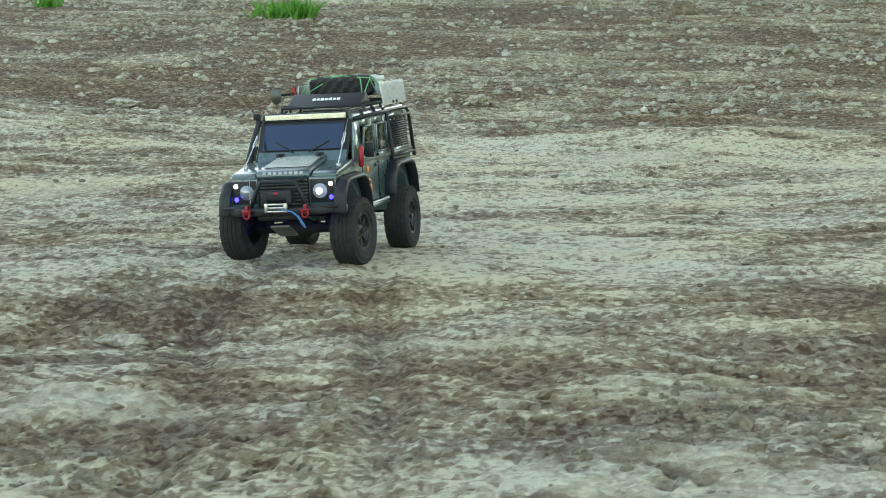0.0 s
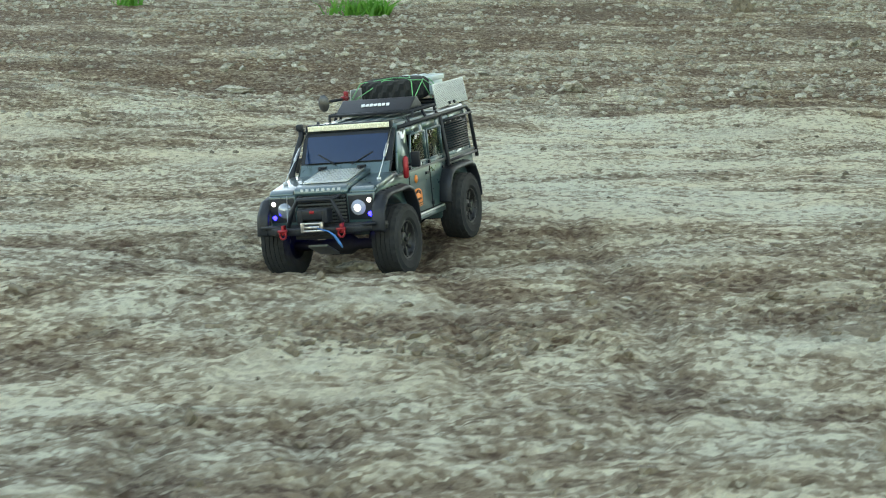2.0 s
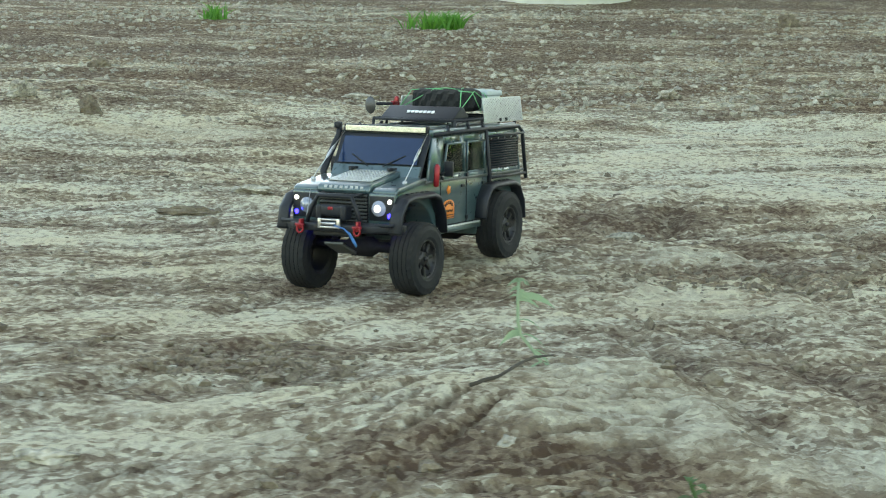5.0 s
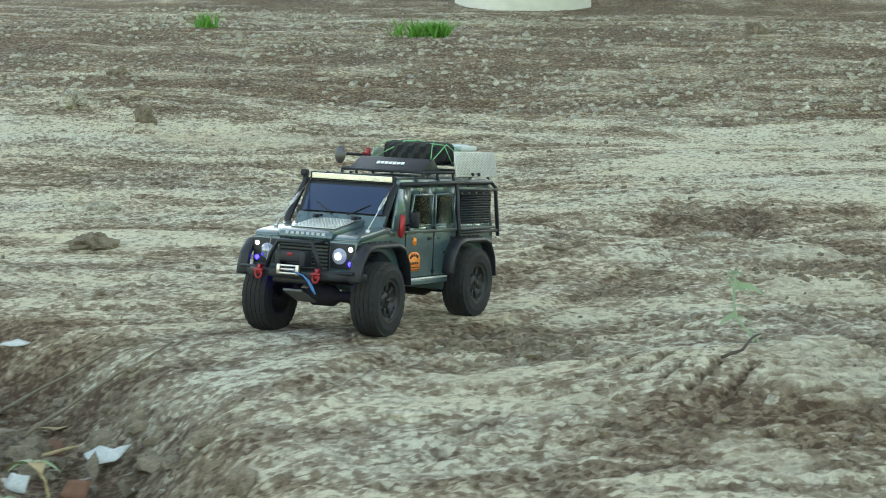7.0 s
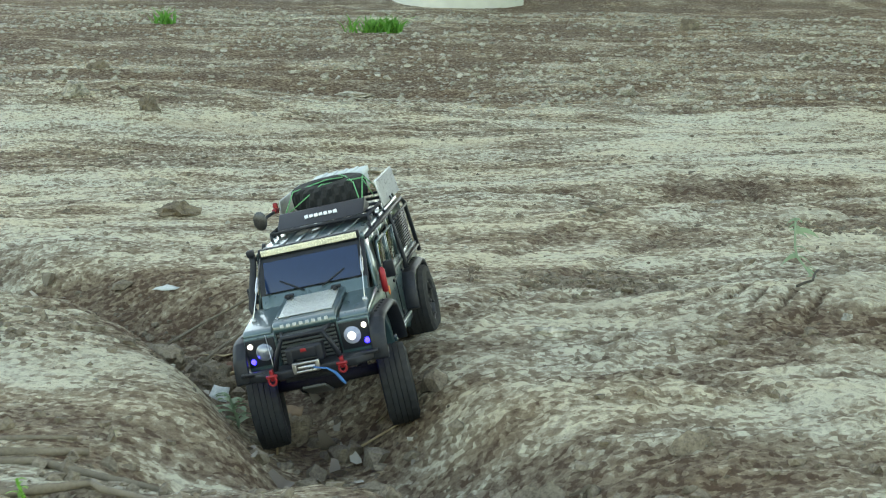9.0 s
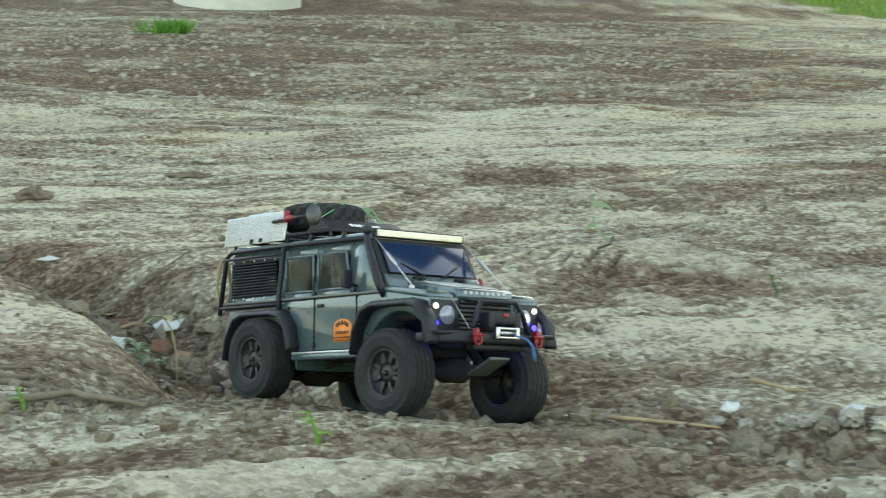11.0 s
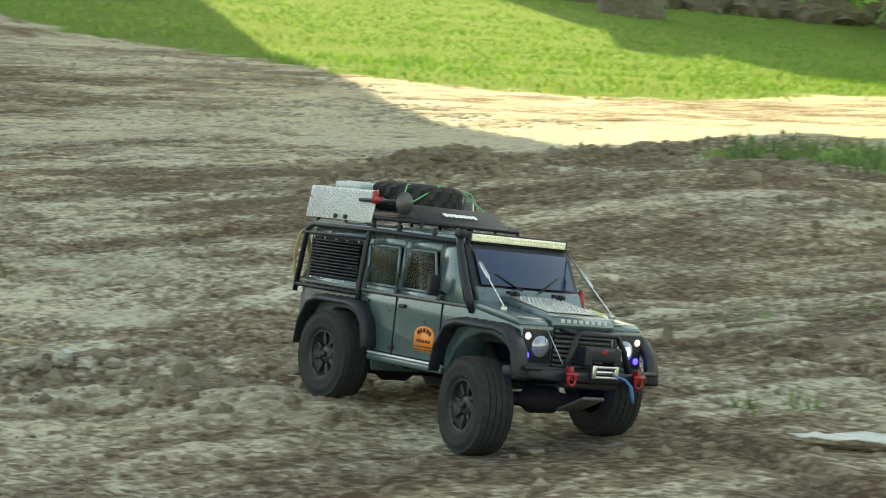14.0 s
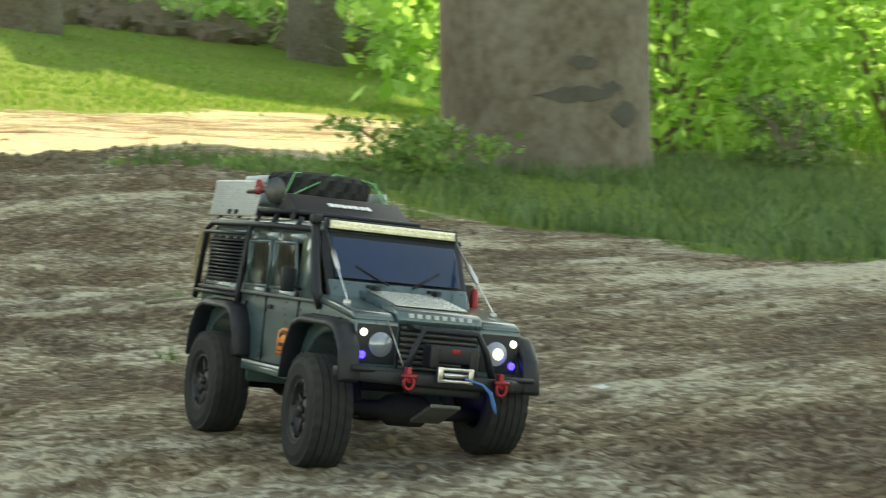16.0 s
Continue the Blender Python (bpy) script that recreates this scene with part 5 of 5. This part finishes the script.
def sheet(x, y, outline, label, mat=None, lift=.008, seed=1, name="plastic_sheet", cat="litter", tip=0):
    """A thin crumpled sheet lying on the ground."""
    rng = random.Random(seed)
    bm = bmesh.new()
    vs = [bm.verts.new((px, py, 0)) for px, py in outline]
    f = bm.faces.new(vs)
    bmesh.ops.triangulate(bm, faces=[f])
    bmesh.ops.subdivide_edges(bm, edges=bm.edges[:], cuts=3, use_grid_fill=True)
    level = float(np.percentile([gz(x + px, y + py) for px, py in outline], 40))
    for v in bm.verts:
        wx, wy = x + v.co.x, y + v.co.y
        n = noise.noise(Vector((wx * 14 + seed, wy * 14, 0))) + .7 * noise.noise(Vector((wx * 55 + seed, wy * 55, 3)))
        v.co.z = level - gz(x, y) + lift + n * .006
    bmesh.ops.solidify(bm, geom=bm.faces[:], thickness=.0015)
    bmesh.ops.recalc_face_normals(bm, faces=bm.faces[:])
    return tagged(part(name, bm, mat or LITTER, m=pose(x, y, gz(x, y), tip)), label, cat)


sheet(.85, -.17, [(-.088, .132), (-.06, .095), (.024, .045), (.12, .011), (.02, -.07), (-.075, -.128), (-.09, -.06), (-.075, .0), (-.10, .077)], "torn white plastic sheet flat on the earth", lift=.012)
sheet(-.478, 2.81, [(-.032, .0), (-.012, .016), (.010, .010), (.034, .022), (.016, -.016), (-.018, -.020)], "white plastic scrap leaning in the gully", lift=.016, seed=3, tip=38)
sheet(-.72, 3.33, [(-.026, -.008), (0, .014), (.026, 0), (.008, -.012)], "pale plastic scrap in the gully", lift=.012, seed=4, tip=30)
sheet(-.80, 3.25, [(-.03, -.01), (0, .02), (.03, 0), (.01, -.02)], "rust red scrap in the gully", material("rusty scrap", (.3, .09, .05), .8), .008, 5)
sheet(-.46, 2.62, [(-.022, -.010), (-.014, .008), (-.004, .016), (.010, .008), (.018, .012), (.014, -.016), (-.006, -.012)], "crumpled brown paper in the gully", material("brown paper", (.26, .17, .1), .9), .014, 6, tip=35)
sheet(2.29, .97, [(-.03, -.01), (0, .02), (.04, .0), (0, -.02)], "pale plastic scrap on the earth", seed=7)
sheet(.93, -.65, [(-.02, -.01), (0, .02), (.03, .02), (.01, -.01)], "pale plastic scrap on the earth", seed=8)
sheet(1.03, 1.47, [(-.015, -.01), (0, .01), (.02, .0)], "small white paper scrap on the earth", seed=9)


def leaf_blade(bm, root, way, length, width, droop=.3, side=None):
    way = Vector(way).normalized()
    side = (side or way.cross(Vector((0, 0, 1)))).normalized()
    rows = []
    for k in range(6):
        t = k / 5
        p = Vector(root) + way * length * t + Vector((0, 0, -droop * length * t * t))
        w = width * math.sin(math.pi * min(.98, .08 + t * .9)) ** .8 / 2
        rows.append((bm.verts.new(p - side * w + Vector((0, 0, w * .3))), bm.verts.new(p), bm.verts.new(p + side * w + Vector((0, 0, w * .3)))))
    for a, b in zip(rows, rows[1:]):
        bm.faces.new((a[0], a[1], b[1], b[0]))
        bm.faces.new((a[1], a[2], b[2], b[1]))


def seedling(x, y, h, seed, label, n=13, leaf=.03, mat=None, lean=(-.35, 0.0)):
    rng = random.Random(seed)
    root = tagged(new("seedling"), label, "plant")
    root.matrix_basis = pose(x, y, gz(x, y))
    bm = bmesh.new()
    line = [Vector((lean[0] * h * t * t * .8 + .03 * h * math.sin(t * 7), lean[1] * h * t, h * t)) for t in [k / 8 for k in range(9)]]
    tube(bm, [line[0] - Vector((0, 0, .02))] + line, [.0026] * 5 + [.002] * 5, 6)
    part("stem", bm, mat or SEEDLING, root)
    for k in range(n):
        t = .12 + .88 * (k + rng.random()) / n
        i = min(7, int(t * 8))
        p = line[i].lerp(line[i + 1], t * 8 - i)
        a = rng.uniform(0, 6.28)
        bm = bmesh.new()
        leaf_blade(bm, p, (math.cos(a), math.sin(a), .6), leaf * (1.2 - .5 * t) * rng.uniform(.7, 1.2), leaf * .36, .5)
        part("leaf", bm, mat or SEEDLING, root)
    return root


def thistle(x, y):
    """The lone seedling: a stem with a kink, a leafy top and a few long drooping leaves."""
    root = tagged(new("seedling"), "thin pale green thistle seedling on bare earth", "plant")
    root.matrix_basis = pose(x, y, gz(x, y))
    line = [Vector(p) for p in ((.006, 0, -.01), (.0, 0, .008), (-.010, 0, .022), (-.026, 0, .042), (-.030, 0, .060), (-.030, 0, .085), (-.029, 0, .108))]
    bm = bmesh.new()
    tube(bm, line, [.0018, .0020, .0021, .0022, .0023, .0022, .0020], 8)
    part("stem", bm, SEEDLING, root)
    rng = random.Random(6)
    tip = line[6]
    leaves = [(tip, rng.uniform(-1.1, 1.1), rng.uniform(.014, .024), .0045, 1.0) for _ in range(13)]
    leaves += [(tip - Vector((0, 0, rng.uniform(.004, .02))), rng.choice((-1, 1)) * rng.uniform(.9, 1.6), rng.uniform(.012, .02), .004, .8) for _ in range(7)]
    leaves += [(line[5] + Vector((0, 0, .004)), 1.35, .048, .010, .5), (line[5], 1.3, .030, .006, .6), (line[4], 1.2, .038, .0025, .9), (line[3], -1.3, .030, .011, .8), (line[3], -1.0, .022, .005, .9),
               (line[3], 1.35, .036, .0028, .8), (line[3], -.6, .016, .003, .2), (line[2], 1.1, .026, .003, .9), (line[2], 2.0, .022, .004, .3), (line[2], 2.5, .024, .004, .2),
               (line[1], 2.2, .018, .003, .2), (line[1], -1.9, .02, .003, .3), (line[1], 1.8, .02, .003, .4)]
    for p, a, l, w, droop in leaves:
        bm = bmesh.new()
        way = Vector((math.sin(a), rng.uniform(-.35, .35), math.cos(a)))
        side = way.cross(Vector((rng.uniform(-.3, .3), 1, rng.uniform(-.2, .4))))
        leaf_blade(bm, p, way, l, w, droop, side)
        part("leaf", bm, SEEDLING, root)


thistle(.475, 3.02)
seedling(-.36, 1.25, .04, 2, "bright green sprout on the bare earth", 5, .03, LEAF)
seedling(.05, 1.3, .03, 3, "tiny green sprout on the bare earth", 5, .02, WILD)
seedling(.62, 2.35, .04, 4, "sparse green sprout on the bare earth", 8, .03, WILD)
seedling(-.72, 1.55, .03, 5, "sparse green sprout on the bare earth", 6, .02, LEAF)

seedling(-0.54, 2.45, .05, 7, "sprawling pale green weed in the gully", 14, .045, SEEDLING)
seedling(-0.49, 2.48, .04, 8, "sprawling pale green weed in the gully", 12, .04, SEEDLING)
dry = tagged(new("dried_plant"), "dried stalk with pale curled leaves beside the gully", "plant")
dry.matrix_basis = pose(-.50, 2.42, gz(-.50, 2.42))
bm = bmesh.new()
tube(bm, [(.02, 0, -.02), (.022, 0, .05), (.012, 0, .10), (-.004, 0, .125)], .0018, 6)
part("stalk", bm, CORD, dry)
for k, (a, l) in enumerate(((0.2, .035), (2.6, .04), (3.6, .03), (-1.2, .03), (1.4, .03))):
    bm = bmesh.new()
    leaf_blade(bm, (-.004, 0, .122), (math.cos(a), math.sin(a) * .6, .15), l, .022, .5)
    part("leaf", bm, CORD if k % 2 else SEEDLING, dry)


DRY_LEAF = leaf_material("dry leaves and scraps", (.07, .045, .028), (.56, .52, .43), .1)


def gully_litter():
    """Dry leaves, bark and crumpled scraps along the gully's bottom."""
    rng = np.random.RandomState(17)
    p = scatter(6500, -1.3, .9, .8, 3.9, 18, lambda x, y: np.exp(-(line_distance(x, y, GULLY)[0] / .085) ** 2) * (y > 2.15) * .45 + np.exp(-(line_distance(x, y, GULLY)[0] / .06) ** 2) * (y <= 2.15) * .1)
    vs, fs = [], []
    for k, (x, y) in enumerate(p):
        s = .005 + .021 * rng.rand() ** 2
        turn = Euler((rng.uniform(-.7, .7), rng.uniform(-.7, .7), rng.uniform(0, 6.28))).to_matrix()
        z = gz(x, y) + s * .35
        curl = rng.uniform(-.5, .8)
        for u in (-1, 0, 1):
            for v in (-1, 1):
                q = turn @ Vector((u * s, v * s * .45 * (1 - .5 * abs(u)) * rng.uniform(.7, 1.2), abs(u) * s * curl))
                vs.append((x + q.x, y + q.y, z + q.z))
        b = k * 6
        fs += [(b, b + 2, b + 3, b + 1), (b + 2, b + 4, b + 5, b + 3)]
    tagged(mesh_part("gully_litter", vs, fs, DRY_LEAF), "dry leaves and scraps caught in the gully", "litter", kind="stuff")


gully_litter()
sheet(-.90, 3.36, [(-.03, -.01), (0, .015), (.03, 0), (.01, -.015)], "pale plastic scrap in the gully", lift=.012, seed=21)
sheet(-.60, 3.02, [(-.03, -.008), (-.01, .012), (.03, .008), (.02, -.01)], "long pale bark strip in the gully", CORD, .012, 22, "bark_strip", "bark")
sheet(-.50, 2.70, [(-.02, -.015), (-.012, .015), (.02, .012), (.016, -.016)], "curled brown dead leaf in the gully", material("dead leaf", (.2, .09, .05), .8), .02, 23, "dead_leaf", "leaf", 45)
sheet(-.58, 2.70, [(-.02, -.012), (-.01, .018), (.016, .012), (.012, -.014)], "white broken plastic cup in the gully", None, .02, 24, "plastic_cup", "litter", 50)
CHALK = material("pale chalky stone", (.23, .21, .17), .9, 0, .3, 40, .6, 160, color2=(.44, .42, .35))
for k, (x, y, r) in enumerate(((.205, 1.425, .014), (.235, 1.40, .018), (.29, 1.375, .015), (.315, 1.36, .022), (.36, 1.335, .026), (.395, 1.31, .018), (.43, 1.285, .016), (.34, 1.41, .012),
                               (.02, 1.52, .010), (-.28, 1.06, .010), (.12, .9, .012), (.52, 1.24, .014))):
    stone(x, y, r * .75, 400 + k, .7, CHALK, "pale chalky stone among the churned clods", 1.3, k * 63)
for k, (x, y, r) in enumerate(((2.50, 3.68, .04), (2.60, 3.72, .05), (2.70, 3.76, .04), (2.42, 3.62, .03), (2.78, 3.80, .03), (4.2, 4.95, .025), (4.45, 5.02, .03), (4.6, 5.0, .022))):
    stone(x, y, r, 500 + k, .6, CLOD, "dark lump of earth heaped on the crest", 1.3, k * 71)
sheet(.225, 1.445, [(-.016, -.006), (-.004, .012), (.016, .006), (.008, -.012)], "white plastic scrap among the stones", lift=.014, seed=31, tip=45)
sheet(.375, 1.37, [(-.022, -.008), (0, .010), (.020, .004), (.006, -.012)], "white plastic scrap among the stones", lift=.012, seed=32, tip=30)
sheet(-.57, 2.90, [(-.018, -.012), (-.008, .016), (.014, .014), (.016, -.010)], "brown curled bark in the gully", material("brown bark", (.16, .08, .05), .85), .02, 33, "bark_strip", "bark", 55)
twig([(-.70, 3.10), (-.61, 3.15), (-.52, 3.14), (-.45, 3.12)], .0032, "long pale dry stick lying across the gully", .014)
twig([(-.60, 2.80), (-.53, 2.86)], .004, "pale dry stick in the gully", .02, CORD)
twig([(-.76, 1.58), (-.66, 1.60), (-.56, 1.47)], .007, "broken dark stick on the gully's edge", .008)
twig([(-0.39, 2.43), (-0.36, 2.41), (-0.30, 2.38)], .003, "thin pale dry twig on the earth", .006, CORD)
stone(-.62, 2.95, .028, 301, .8, CLOD)
stone(-.44, 2.85, .022, 302, .8, CLOD)
stone(.36, 2.55, .012, 303, .7, CLOD, "small brown clod on the bare earth")


motions()
